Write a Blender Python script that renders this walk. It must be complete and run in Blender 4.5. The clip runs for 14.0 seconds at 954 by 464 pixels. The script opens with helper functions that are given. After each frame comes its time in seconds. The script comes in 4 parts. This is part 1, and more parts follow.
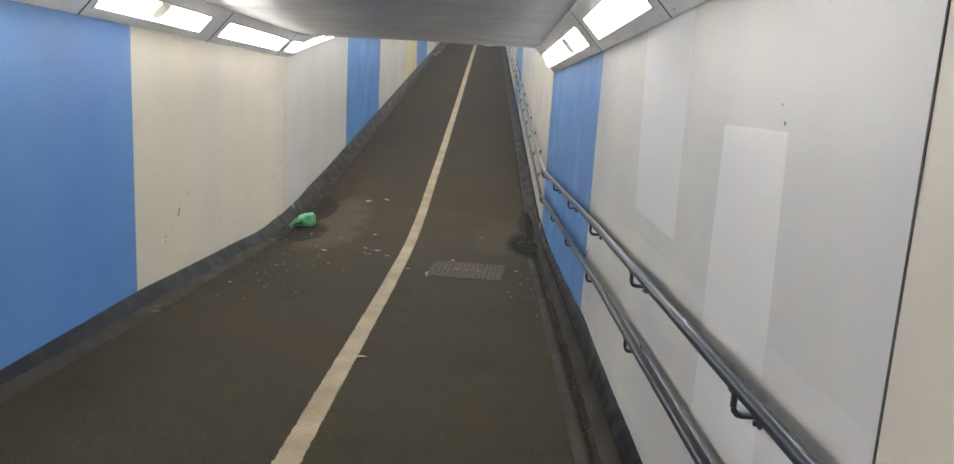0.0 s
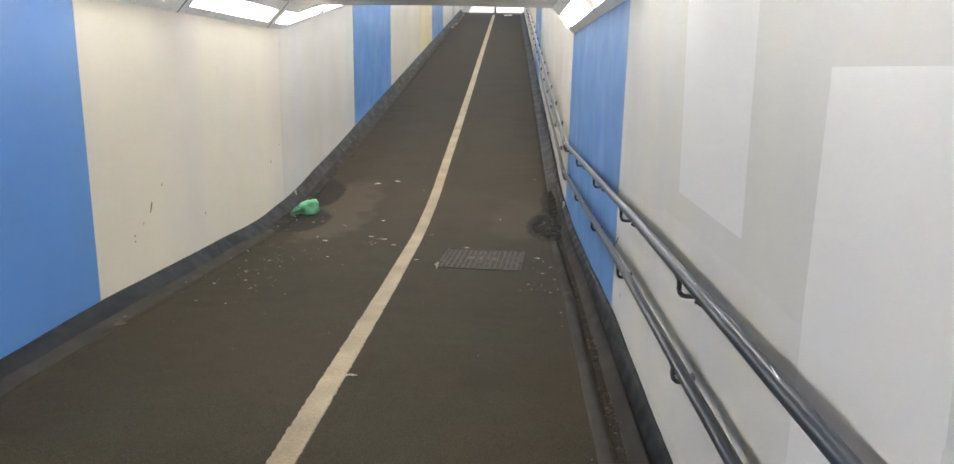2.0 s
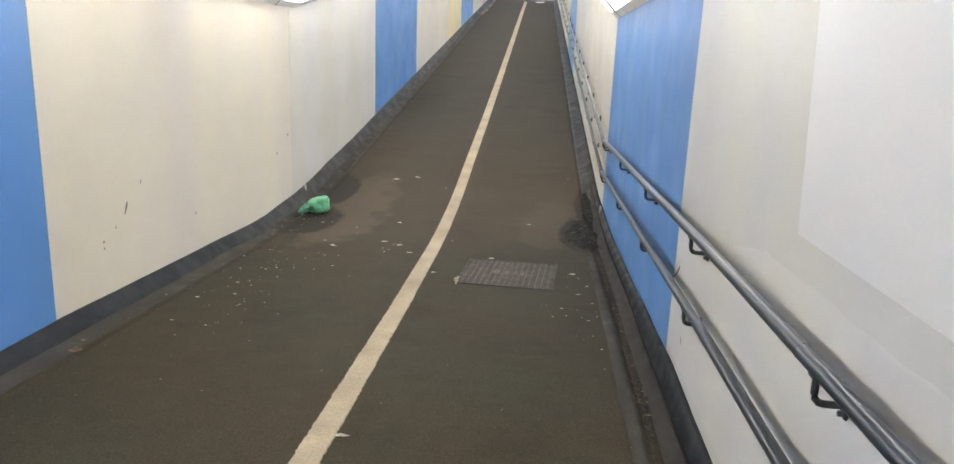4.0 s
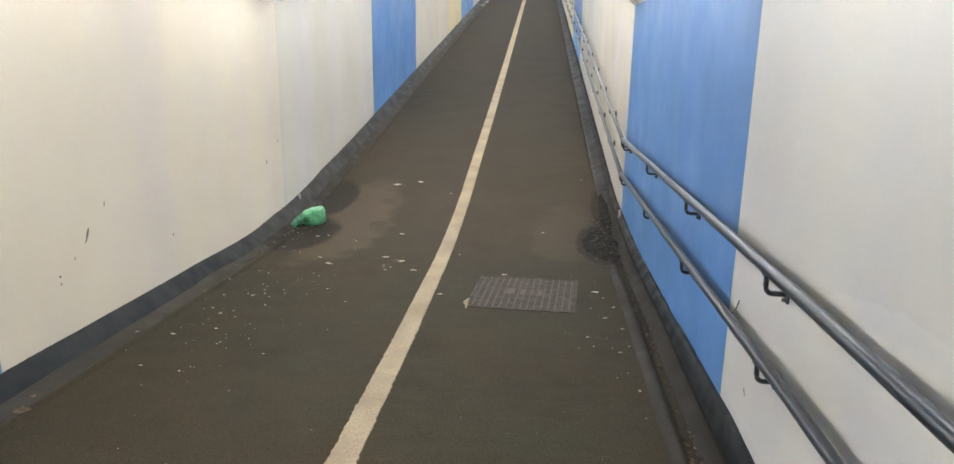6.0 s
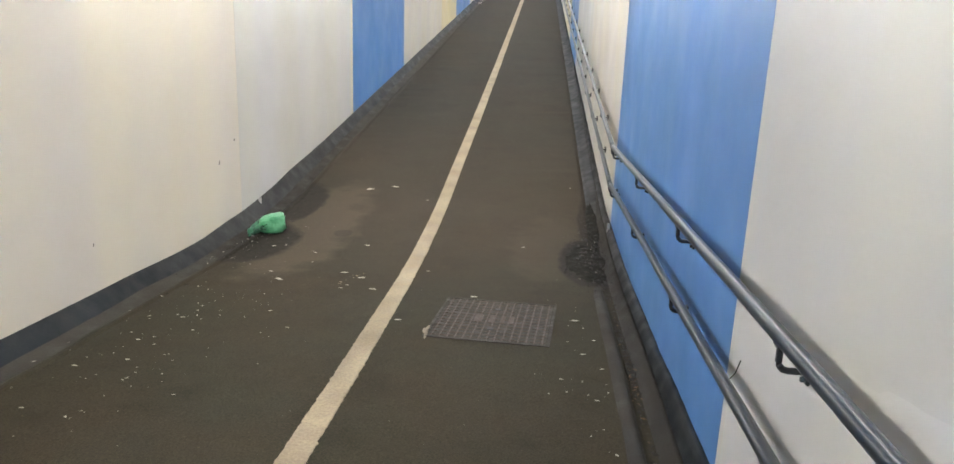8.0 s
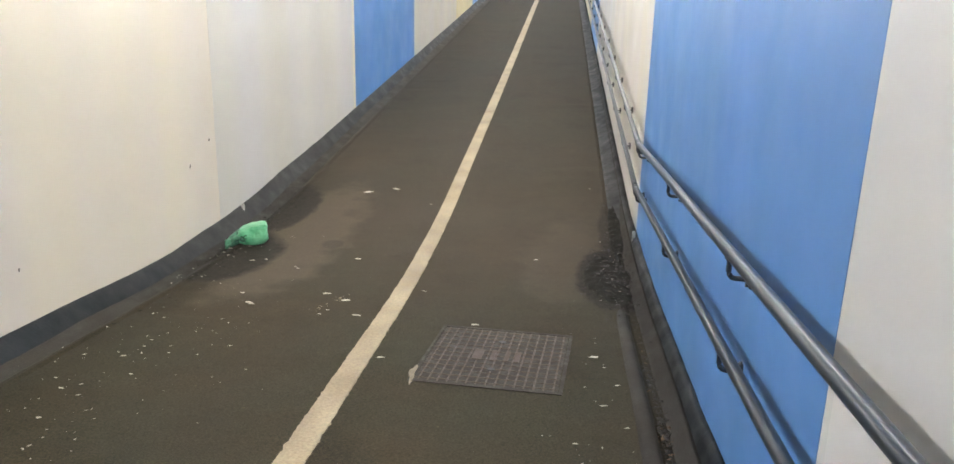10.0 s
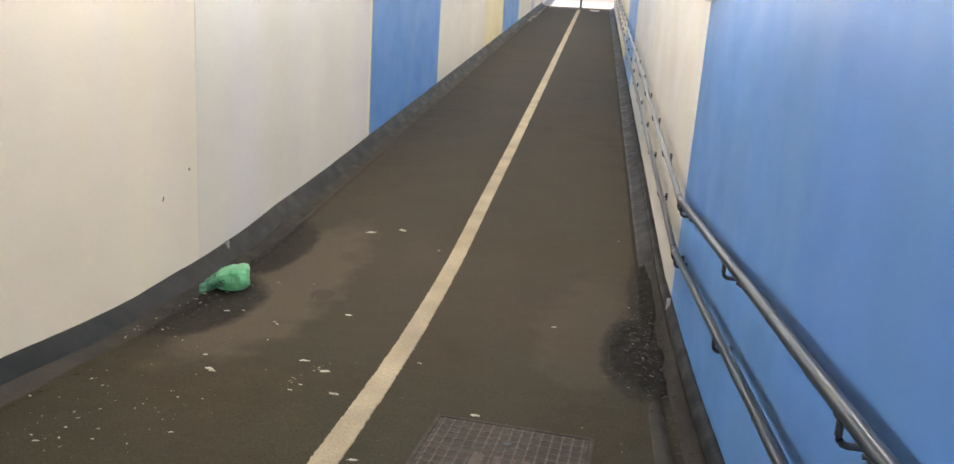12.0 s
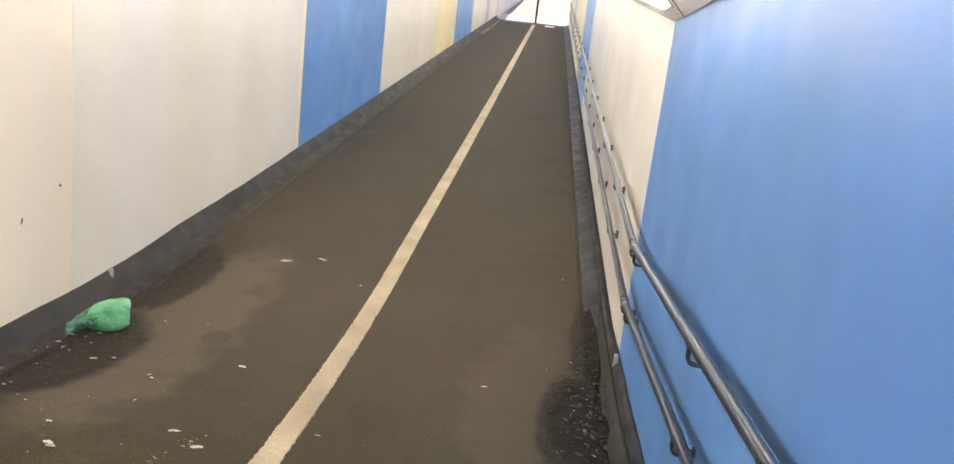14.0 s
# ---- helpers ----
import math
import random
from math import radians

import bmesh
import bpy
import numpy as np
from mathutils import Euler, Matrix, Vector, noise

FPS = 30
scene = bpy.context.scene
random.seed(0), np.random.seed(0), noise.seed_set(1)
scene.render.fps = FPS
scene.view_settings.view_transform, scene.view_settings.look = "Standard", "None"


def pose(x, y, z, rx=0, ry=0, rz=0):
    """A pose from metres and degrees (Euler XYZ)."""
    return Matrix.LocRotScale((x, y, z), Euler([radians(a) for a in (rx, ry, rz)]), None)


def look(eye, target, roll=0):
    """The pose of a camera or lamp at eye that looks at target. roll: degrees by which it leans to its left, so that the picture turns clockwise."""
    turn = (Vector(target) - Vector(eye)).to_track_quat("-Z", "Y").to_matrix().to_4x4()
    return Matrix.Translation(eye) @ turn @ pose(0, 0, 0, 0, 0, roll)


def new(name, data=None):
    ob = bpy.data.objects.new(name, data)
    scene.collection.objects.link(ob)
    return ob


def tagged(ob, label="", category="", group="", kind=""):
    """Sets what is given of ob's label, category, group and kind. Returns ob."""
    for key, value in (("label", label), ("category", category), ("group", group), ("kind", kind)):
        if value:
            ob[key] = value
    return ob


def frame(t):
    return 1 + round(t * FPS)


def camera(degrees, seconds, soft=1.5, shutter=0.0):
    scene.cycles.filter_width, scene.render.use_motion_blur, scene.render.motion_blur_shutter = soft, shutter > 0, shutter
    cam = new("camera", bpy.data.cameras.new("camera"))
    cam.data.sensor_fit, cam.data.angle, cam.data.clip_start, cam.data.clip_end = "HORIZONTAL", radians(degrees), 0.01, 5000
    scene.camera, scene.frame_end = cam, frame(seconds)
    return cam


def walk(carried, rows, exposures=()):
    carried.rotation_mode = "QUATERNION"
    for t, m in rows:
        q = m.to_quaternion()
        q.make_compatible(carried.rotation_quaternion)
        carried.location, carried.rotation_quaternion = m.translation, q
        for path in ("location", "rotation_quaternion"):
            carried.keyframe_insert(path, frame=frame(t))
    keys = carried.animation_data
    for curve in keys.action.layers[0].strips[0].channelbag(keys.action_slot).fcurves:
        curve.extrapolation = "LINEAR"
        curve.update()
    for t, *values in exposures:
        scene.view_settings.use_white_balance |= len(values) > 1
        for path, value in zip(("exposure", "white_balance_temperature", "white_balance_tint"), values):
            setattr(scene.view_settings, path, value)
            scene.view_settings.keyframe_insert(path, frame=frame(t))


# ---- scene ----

# ---- camera ----
cam = camera(62.59, 14.0, soft=1.5)
PATH = [
    (0.0, pose(0.000, -0.000, 1.925, 79.02, -3.18, 1.45)),
    (0.5, pose(-0.014, 0.257, 1.896, 79.79, -0.74, 1.18)),
    (1.0, pose(-0.008, 0.452, 1.888, 80.04, -1.05, 1.51)),
    (1.5, pose(0.074, 0.623, 1.880, 79.85, -0.67, 2.47)),
    (2.0, pose(0.094, 0.841, 1.849, 77.14, -0.85, 3.03)),
    (2.5, pose(0.000, 1.030, 1.850, 76.44, -1.50, 3.46)),
    (3.0, pose(0.016, 1.207, 1.838, 76.58, -1.70, 4.77)),
    (3.2, pose(0.033, 1.322, 1.823, 76.37, -1.79, 4.87)),
    (5.3, pose(-0.010, 2.186, 1.803, 76.20, -2.06, 5.50)),
    (5.5, pose(-0.036, 2.249, 1.790, 76.09, -0.95, 5.22)),
    (6.0, pose(-0.072, 2.375, 1.810, 75.81, -0.60, 5.12)),
    (6.5, pose(-0.000, 2.536, 1.792, 75.94, -0.80, 5.13)),
    (7.0, pose(0.079, 2.707, 1.782, 75.62, -0.49, 5.11)),
    (7.5, pose(0.042, 2.909, 1.746, 75.95, -0.48, 5.38)),
    (8.0, pose(0.069, 3.057, 1.760, 75.79, -1.84, 5.28)),
    (8.2, pose(0.102, 3.128, 1.758, 75.55, -2.39, 5.73)),
    (10.3, pose(0.134, 4.018, 1.694, 75.17, -0.98, 6.94)),
    (10.5, pose(0.161, 4.107, 1.712, 75.47, -1.29, 7.07)),
    (11.0, pose(0.073, 4.309, 1.707, 77.54, -1.11, 7.00)),
    (11.5, pose(0.022, 4.459, 1.692, 76.98, -3.93, 8.69)),
    (12.0, pose(0.081, 4.679, 1.702, 76.99, -3.55, 9.04)),
    (12.5, pose(0.016, 4.882, 1.689, 78.76, -1.92, 7.77)),
    (13.0, pose(-0.034, 5.032, 1.700, 78.25, -3.34, 4.79)),
    (13.5, pose(0.067, 5.208, 1.707, 77.92, -5.39, 4.87)),
    (14.0, pose(0.108, 5.395, 1.727, 78.04, -6.37, 5.85)),
]
walk(cam, PATH, [(0.0, 1.62, 6500, 10), (1.5, 1.67, 6500, 10), (2.4, 2.07, 6500, 10), (3.2, 2.1, 6500, 10), (5.5, 2.08, 6500, 10), (8.2, 2.03, 6500, 10), (10.4, 2.22, 6500, 10), (11.0, 2.13, 6550, 10), (11.4, 2.09, 6600, 11), (12.4, 1.91, 6780, 12), (13.1, 1.97, 6900, 13), (13.5, 2.27, 7030, 14), (14.0, 2.27, 7030, 14)])

# ---- plan, in metres: x across, y along the subway ----
XL, XR = -2.566, 0.709          # faces of the two side walls
YK, ZK = 9.537, -0.0069         # where the two gradients meet
RK = 9.362                      # where the fall of the handrails reaches nought
S1, S2 = -0.0393, 0.1319        # the two gradients
SAG = 1.30                      # half length of the curve between them
YA, YB = 8.9, 9.75             # the ceiling runs level between these
Y0, Y1 = -8.0, 36.8             # back wall and mouth
SPRING, CEIL, CHAM = 2.0, 2.245, 0.225


def fl(y):
    """Floor level, with a long sag curve at the low point."""
    d = y - YK
    if d < -SAG:
        return ZK + S1 * d
    if d > SAG:
        return ZK + S2 * d
    k = (d + SAG) / (2 * SAG)
    return ZK + S1 * d + (S2 - S1) * SAG * k * k


def cl(y):
    """The level from which walls, lamps and ceiling are set out."""
    return 0.092 - 0.027 * (min(y, YA) - YA) + S2 * max(0.0, y - YB)


def bend(y):
    """How far the wall with the handrails closes in along the climb."""
    return -0.010 * max(0.0, min(y, 9.5) - 7.0) - 0.016 * max(0.0, y - 9.5)


# ---- world and sun ----
world = bpy.data.worlds.new("sky")
scene.world = world
world.use_nodes = True
wn = world.node_tree
sky = wn.nodes.new("ShaderNodeTexSky")
sky.sky_type, sky.sun_disc = "NISHITA", False
sky.sun_elevation, sky.sun_rotation = radians(64), radians(-13)
wn.links.new(sky.outputs[0], wn.nodes["Background"].inputs[0])
wn.nodes["Background"].inputs[1].default_value = 0.08
sun = new("sun", bpy.data.lights.new("sun", "SUN"))
sun.data.energy, sun.data.angle, sun.data.color = 2.3, radians(0.5), (1.0, 0.95, 0.87)
sun.matrix_world = look((0, 0, 0), (0.1, -0.43, -0.90))
LAMP = 9.4                     # strength of the lit diffusers


# ---- materials ----
def mat(name, base, rough=0.6, metal=0.0, coat=0.0, spec=0.5):
    m = bpy.data.materials.new(name)
    m.use_nodes = True
    b = m.node_tree.nodes["Principled BSDF"]
    b.inputs["Base Color"].default_value = (*base, 1)
    b.inputs["Roughness"].default_value = rough
    b.inputs["Metallic"].default_value = metal
    b.inputs["Coat Weight"].default_value = coat
    b.inputs["Specular IOR Level"].default_value = spec
    return m, m.node_tree, b


def noise_node(nt, scale, detail=4.0, stretch=(1, 1, 1), rough=0.55):
    co = nt.nodes.new("ShaderNodeNewGeometry")
    mp = nt.nodes.new("ShaderNodeMapping")
    mp.inputs["Scale"].default_value = stretch
    n = nt.nodes.new("ShaderNodeTexNoise")
    n.inputs["Scale"].default_value, n.inputs["Detail"].default_value = scale, detail
    n.inputs["Roughness"].default_value = rough
    nt.links.new(co.outputs["Position"], mp.inputs[0])
    nt.links.new(mp.outputs[0], n.inputs["Vector"])
    return n.outputs["Fac"]


def ramp(nt, fac, a, b, ca, cb):
    r = nt.nodes.new("ShaderNodeValToRGB")
    e = r.color_ramp.elements
    e[0].position, e[1].position = a, b
    e[0].color, e[1].color = (*ca, 1), (*cb, 1)
    nt.links.new(fac, r.inputs[0])
    return r.outputs[0]


def mix(nt, kind, fac, a, b):
    n = nt.nodes.new("ShaderNodeMix")
    n.data_type, n.blend_type = "RGBA", kind
    for sock, val in ((n.inputs[0], fac), (n.inputs[6], a), (n.inputs[7], b)):
        if isinstance(val, (int, float)):
            sock.default_value = val
        elif isinstance(val, tuple):
            sock.default_value = (*val, 1)
        else:
            nt.links.new(val, sock)
    return n.outputs[2]


def bump(nt, b, height, strength, distance=0.01, sock="Normal"):
    n = nt.nodes.new("ShaderNodeBump")
    n.inputs["Strength"].default_value, n.inputs["Distance"].default_value = strength, distance
    nt.links.new(height, n.inputs["Height"])
    nt.links.new(n.outputs[0], b.inputs[sock])


def panel_paint(name, base, rough=0.40):
    """Gloss-painted wall cladding: run marks down it, faint grime, orange-peel relief."""
    m, nt, b = mat(name, base, rough, spec=0.5)
    runs = ramp(nt, noise_node(nt, 1.0, 1, (0.75, 0.75, 0.02)), 0.36, 0.64, (0.95, 0.948, 0.94), (1.02, 1.02, 1.02))
    tint = ramp(nt, noise_node(nt, 1.0, 2, (1.7, 1.7, 0.015), 0.4), 0.38, 0.62, (1.005, 0.995, 0.945), (0.975, 0.970, 1.0))
    runs = mix(nt, "MULTIPLY", 1.0, runs, tint)
    grime = ramp(nt, noise_node(nt, 1.4, 2), 0.2, 0.8, (0.95, 0.945, 0.93), (1.02, 1.02, 1.02))
    col = mix(nt, "MULTIPLY", 1.0, mix(nt, "MULTIPLY", 1.0, base, runs), grime)
    nt.links.new(col, b.inputs["Base Color"])
    nt.links.new(ramp(nt, noise_node(nt, 2.0, 3), 0.3, 0.7, (rough * 0.8,) * 3, (rough * 1.25,) * 3), b.inputs["Roughness"])
    bump(nt, b, noise_node(nt, 9, 3), 0.03, 0.004)
    return m


CREAM = panel_paint("cream_paint", (0.672, 0.622, 0.535))
WARM = panel_paint("warm_white_paint", (0.67, 0.635, 0.575))
WHITE = panel_paint("off_white_paint", (0.585, 0.58, 0.562))
GREYW = panel_paint("grey_white_paint", (0.605, 0.60, 0.58))
BLUE = panel_paint("blue_paint", (0.104, 0.258, 0.585), 0.38)
YELLOW = panel_paint("pale_yellow_paint", (0.71, 0.63, 0.40))
PALE = panel_paint("faded_yellow_paint", (0.69, 0.64, 0.50))
BAND = panel_paint("pale_grey_paint", (0.642, 0.634, 0.615))
SLATE = panel_paint("grey_blue_paint", (0.36, 0.38, 0.46))
PATCHW = mat("fresh_white_paint", (0.685, 0.675, 0.668), 0.42)[0]


def asphalt():
    m, nt, b = mat("asphalt", (0.05, 0.045, 0.038), 0.62, 0, 0, 0.15)
    fine = ramp(nt, noise_node(nt, 110, 5, rough=0.75), 0.36, 0.66, (0.0155, 0.0130, 0.0079), (0.0490, 0.0410, 0.0248))
    hue = ramp(nt, noise_node(nt, 0.9, 4, rough=0.65), 0.38, 0.62, (1.07, 0.97, 0.90), (0.95, 1.02, 1.0))
    big = ramp(nt, noise_node(nt, 0.7, 3), 0.3, 0.7, (0.93, 0.93, 0.93), (1.08, 1.06, 1.03))
    mid = ramp(nt, noise_node(nt, 7, 6, rough=0.7), 0.3, 0.7, (0.88, 0.88, 0.88), (1.12, 1.11, 1.09))
    spots = ramp(nt, noise_node(nt, 33, 2), 0.73, 0.76, (1, 1, 1), (1.8, 1.7, 1.5))
    stain = ramp(nt, noise_node(nt, 2.1, 5), 0.56, 0.70, (1, 1, 1), (0.78, 0.77, 0.75))
    mid = mix(nt, "MULTIPLY", 1, mid, stain)
    tar = mix(nt, "MULTIPLY", 1, mix(nt, "MULTIPLY", 1, mix(nt, "MULTIPLY", 1, mix(nt, "MULTIPLY", 1, fine, hue), big), mid), spots)
    # silt washed down to the low point and dried there
    geo, sep = nt.nodes.new("ShaderNodeNewGeometry"), nt.nodes.new("ShaderNodeSeparateXYZ")
    nt.links.new(geo.outputs["Position"], sep.inputs[0])
    span = nt.nodes.new("ShaderNodeMapRange")
    span.inputs[1].default_value, span.inputs[2].default_value, span.inputs[3].default_value, span.inputs[4].default_value = 7.9, 10.2, 0.0, 1.0
    nt.links.new(sep.outputs[1], span.inputs[0])
    thin = nt.nodes.new("ShaderNodeMapRange")
    thin.inputs[1].default_value, thin.inputs[2].default_value, thin.inputs[3].default_value, thin.inputs[4].default_value = 10.6, 14.5, 1.0, 0.15
    nt.links.new(sep.outputs[1], thin.inputs[0])
    both = nt.nodes.new("ShaderNodeMath")
    both.operation = "MULTIPLY"
    nt.links.new(span.outputs[0], both.inputs[0])
    nt.links.new(thin.outputs[0], both.inputs[1])
    patchy = nt.nodes.new("ShaderNodeMath")
    patchy.operation = "MULTIPLY"
    nt.links.new(both.outputs[0], patchy.inputs[0])
    nt.links.new(ramp(nt, noise_node(nt, 1.3, 6), 0.25, 0.75, (0.33,) * 3, (0.80,) * 3), patchy.inputs[1])
    silt = ramp(nt, noise_node(nt, 150, 3), 0.3, 0.7, (0.038, 0.0283, 0.0193), (0.066, 0.0502, 0.0345))
    col = mix(nt, "MIX", patchy.outputs[0], tar, silt)
    # asphalt turning darker and bluer up the climb, in full by y 17
    uphill = nt.nodes.new("ShaderNodeMapRange")
    uphill.inputs[1].default_value, uphill.inputs[2].default_value = 11.0, 17.0
    nt.links.new(sep.outputs[1], uphill.inputs[0])
    col = mix(nt, "MIX", uphill.outputs[0], col, mix(nt, "MULTIPLY", 1, col, (0.70, 0.73, 0.82)))

    def spread(cx, cy, rx, ry, rag, grain, soft=0.33):
        """A stain's uneven outline: 1 inside, fading out over its edge."""
        total = None
        for out, c, r in ((0, cx, rx), (1, cy, ry)):
            off = nt.nodes.new("ShaderNodeMath")
            off.operation = "SUBTRACT"
            nt.links.new(sep.outputs[out], off.inputs[0])
            off.inputs[1].default_value = c
            frac = nt.nodes.new("ShaderNodeMath")
            frac.operation = "DIVIDE"
            nt.links.new(off.outputs[0], frac.inputs[0])
            frac.inputs[1].default_value = r
            sq = nt.nodes.new("ShaderNodeMath")
            sq.operation = "MULTIPLY"
            nt.links.new(frac.outputs[0], sq.inputs[0])
            nt.links.new(frac.outputs[0], sq.inputs[1])
            if total:
                add = nt.nodes.new("ShaderNodeMath")
                nt.links.new(total, add.inputs[0])
                nt.links.new(sq.outputs[0], add.inputs[1])
                total = add.outputs[0]
            else:
                total = sq.outputs[0]
        rough = nt.nodes.new("ShaderNodeMath")
        rough.operation = "MULTIPLY_ADD"
        nt.links.new(noise_node(nt, grain, 6), rough.inputs[0])
        rough.inputs[1].default_value = rag
        nt.links.new(total, rough.inputs[2])
        fade = nt.nodes.new("ShaderNodeMapRange")
        fade.inputs[1].default_value, fade.inputs[2].default_value = 0.92 + soft + rag * 0.5, 0.92 - soft + rag * 0.5
        nt.links.new(rough.outputs[0], fade.inputs[0])
        return fade.outputs[0]

    pale = ramp(nt, noise_node(nt, 120, 3), 0.3, 0.7, (0.058, 0.0445, 0.0308), (0.092, 0.0715, 0.050))
    for most, args in ((0.75, (-1.93, 9.6, 0.42, 1.45, 2.2, 3.6)), (0.35, (0.15, 9.4, 0.33, 0.95, 2.6, 4.1))):
        half = nt.nodes.new("ShaderNodeMath")
        half.operation = "MULTIPLY"
        nt.links.new(spread(*args), half.inputs[0])
        half.inputs[1].default_value = most
        col = mix(nt, "MIX", half.outputs[0], col, pale)
    dirt = ramp(nt, noise_node(nt, 40, 5), 0.3, 0.7, (0.0085, 0.0073, 0.0054), (0.026, 0.0217, 0.0158))
    for most, args in ((0.95, (-2.30, 9.10, 0.38, 0.62, 0.7, 7.0, 0.16)), (0.9, (-2.32, 10.33, 0.29, 0.64, 0.8, 7.0, 0.16)), (1.0, (0.47, 9.06, 0.26, 0.66, 0.8, 6.0, 0.12)), (0.8, (0.50, 10.1, 0.10, 0.8, 1.5, 5.0, 0.3)), (0.38, (-1.635, 9.50, 0.085, 0.11, 0.4, 9.0, 0.25))):
        part_of = nt.nodes.new("ShaderNodeMath")
        part_of.operation = "MULTIPLY"
        nt.links.new(spread(*args), part_of.inputs[0])
        part_of.inputs[1].default_value = most
        col = mix(nt, "MIX", part_of.outputs[0], col, dirt)
    nt.links.new(col, b.inputs["Base Color"])
    b.inputs["Roughness"].default_value = 0.8
    bump(nt, b, noise_node(nt, 260, 4), 0.2, 0.004)
    return m


def simple(name, dark, light, scale, rough, bumps=0.3, metal=0.0, stretch=(1, 1, 1), fine=None, spec=0.5):
    """Two-tone surface with broad variation and fine relief."""
    m, nt, b = mat(name, light, rough, metal, 0, spec)
    c = ramp(nt, noise_node(nt, scale, 6, stretch), 0.32, 0.68, dark, light)
    g = ramp(nt, noise_node(nt, fine or scale * 9, 3), 0.3, 0.7, (0.8,) * 3, (1.12,) * 3)
    nt.links.new(mix(nt, "MULTIPLY", 1, c, g), b.inputs["Base Color"])
    nt.links.new(ramp(nt, noise_node(nt, scale * 2, 4), 0.3, 0.7, (rough * 0.75,) * 3, (min(1, rough * 1.25),) * 3), b.inputs["Roughness"])
    bump(nt, b, noise_node(nt, fine or scale * 9, 4), bumps, 0.004)
    return m


ASPHALT = asphalt()
LINE = simple("line_paint", (0.195, 0.149, 0.092), (0.335, 0.270, 0.176), 4.1, 0.7, 0.5, fine=75)


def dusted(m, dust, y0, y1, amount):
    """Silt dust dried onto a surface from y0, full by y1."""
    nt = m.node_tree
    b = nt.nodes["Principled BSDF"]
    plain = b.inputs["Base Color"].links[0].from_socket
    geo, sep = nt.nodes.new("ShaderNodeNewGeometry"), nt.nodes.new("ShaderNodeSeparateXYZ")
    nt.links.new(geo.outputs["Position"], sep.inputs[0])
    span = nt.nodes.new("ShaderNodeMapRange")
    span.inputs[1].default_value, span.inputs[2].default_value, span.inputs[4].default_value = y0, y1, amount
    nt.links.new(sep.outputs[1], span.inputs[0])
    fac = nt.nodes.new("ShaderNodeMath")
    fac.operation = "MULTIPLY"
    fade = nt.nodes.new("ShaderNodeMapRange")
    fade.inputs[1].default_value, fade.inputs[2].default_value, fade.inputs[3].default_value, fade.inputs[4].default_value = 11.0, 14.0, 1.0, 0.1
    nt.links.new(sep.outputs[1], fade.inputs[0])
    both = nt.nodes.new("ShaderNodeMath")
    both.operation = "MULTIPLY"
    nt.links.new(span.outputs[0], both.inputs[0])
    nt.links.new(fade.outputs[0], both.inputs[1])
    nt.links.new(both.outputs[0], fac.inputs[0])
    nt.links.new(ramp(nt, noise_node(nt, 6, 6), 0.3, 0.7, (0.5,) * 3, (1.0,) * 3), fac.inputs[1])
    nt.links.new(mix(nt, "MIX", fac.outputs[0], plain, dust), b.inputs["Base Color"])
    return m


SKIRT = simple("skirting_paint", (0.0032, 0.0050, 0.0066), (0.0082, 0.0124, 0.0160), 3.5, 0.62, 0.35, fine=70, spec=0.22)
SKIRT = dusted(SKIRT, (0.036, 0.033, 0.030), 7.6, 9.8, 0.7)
FILLET = simple("dusty_mortar", (0.0185, 0.0165, 0.0135), (0.0420, 0.0365, 0.0295), 3, 0.85, 0.6, fine=90, spec=0.25)
FILLET = dusted(FILLET, (0.040, 0.034, 0.028), 7.6, 9.8, 0.7)
FILLETL = dusted(simple("mortar_dust", (0.0245, 0.0218, 0.0180), (0.050, 0.0438, 0.0362), 3, 0.85, 0.6, fine=90, spec=0.25), (0.021, 0.018, 0.0142), 7.9, 9.0, 0.85)
CEILM = simple("ceiling_paint", (0.40, 0.395, 0.38), (0.52, 0.51, 0.49), 1.1, 0.38, 0.35, stretch=(0.5, 2.4, 1), fine=26)
CONC = simple("concrete", (0.34, 0.33, 0.31), (0.46, 0.44, 0.41), 1.5, 0.85, 0.4, fine=60)
PAVE = simple("pale_paving", (0.205, 0.158, 0.134), (0.31, 0.243, 0.208), 1.2, 0.85, 0.3, fine=50)
RAILP, rail_nodes, rail_shader = mat("rail_paint", (0.020, 0.027, 0.038), 0.31, spec=0.4)
rail_nodes.links.new(ramp(rail_nodes, noise_node(rail_nodes, 4.0, 5), 0.3, 0.7, (0.015, 0.021, 0.031), (0.027, 0.035, 0.048)), rail_shader.inputs["Base Color"])
BRACK = simple("bracket_paint", (0.02, 0.024, 0.03), (0.04, 0.046, 0.055), 12, 0.45, 0.2)
HOUS = panel_paint("lamp_housing_paint", (0.84, 0.84, 0.835), 0.38)
SEAM = simple("dark_gasket", (0.03, 0.03, 0.03), (0.06, 0.06, 0.06), 9, 0.7, 0.2)
IRON = simple("cast_iron", (0.020, 0.015, 0.011), (0.036, 0.028, 0.021), 8, 0.7, 0.4, 0.0, fine=120, spec=0.3)
IRONW = simple("worn_iron", (0.046, 0.033, 0.024), (0.080, 0.059, 0.043), 10, 0.65, 0.3, 0.0, fine=120, spec=0.4)
MORTAR = simple("broken_mortar", (0.15, 0.122, 0.085), (0.27, 0.22, 0.16), 14, 0.9, 0.6)
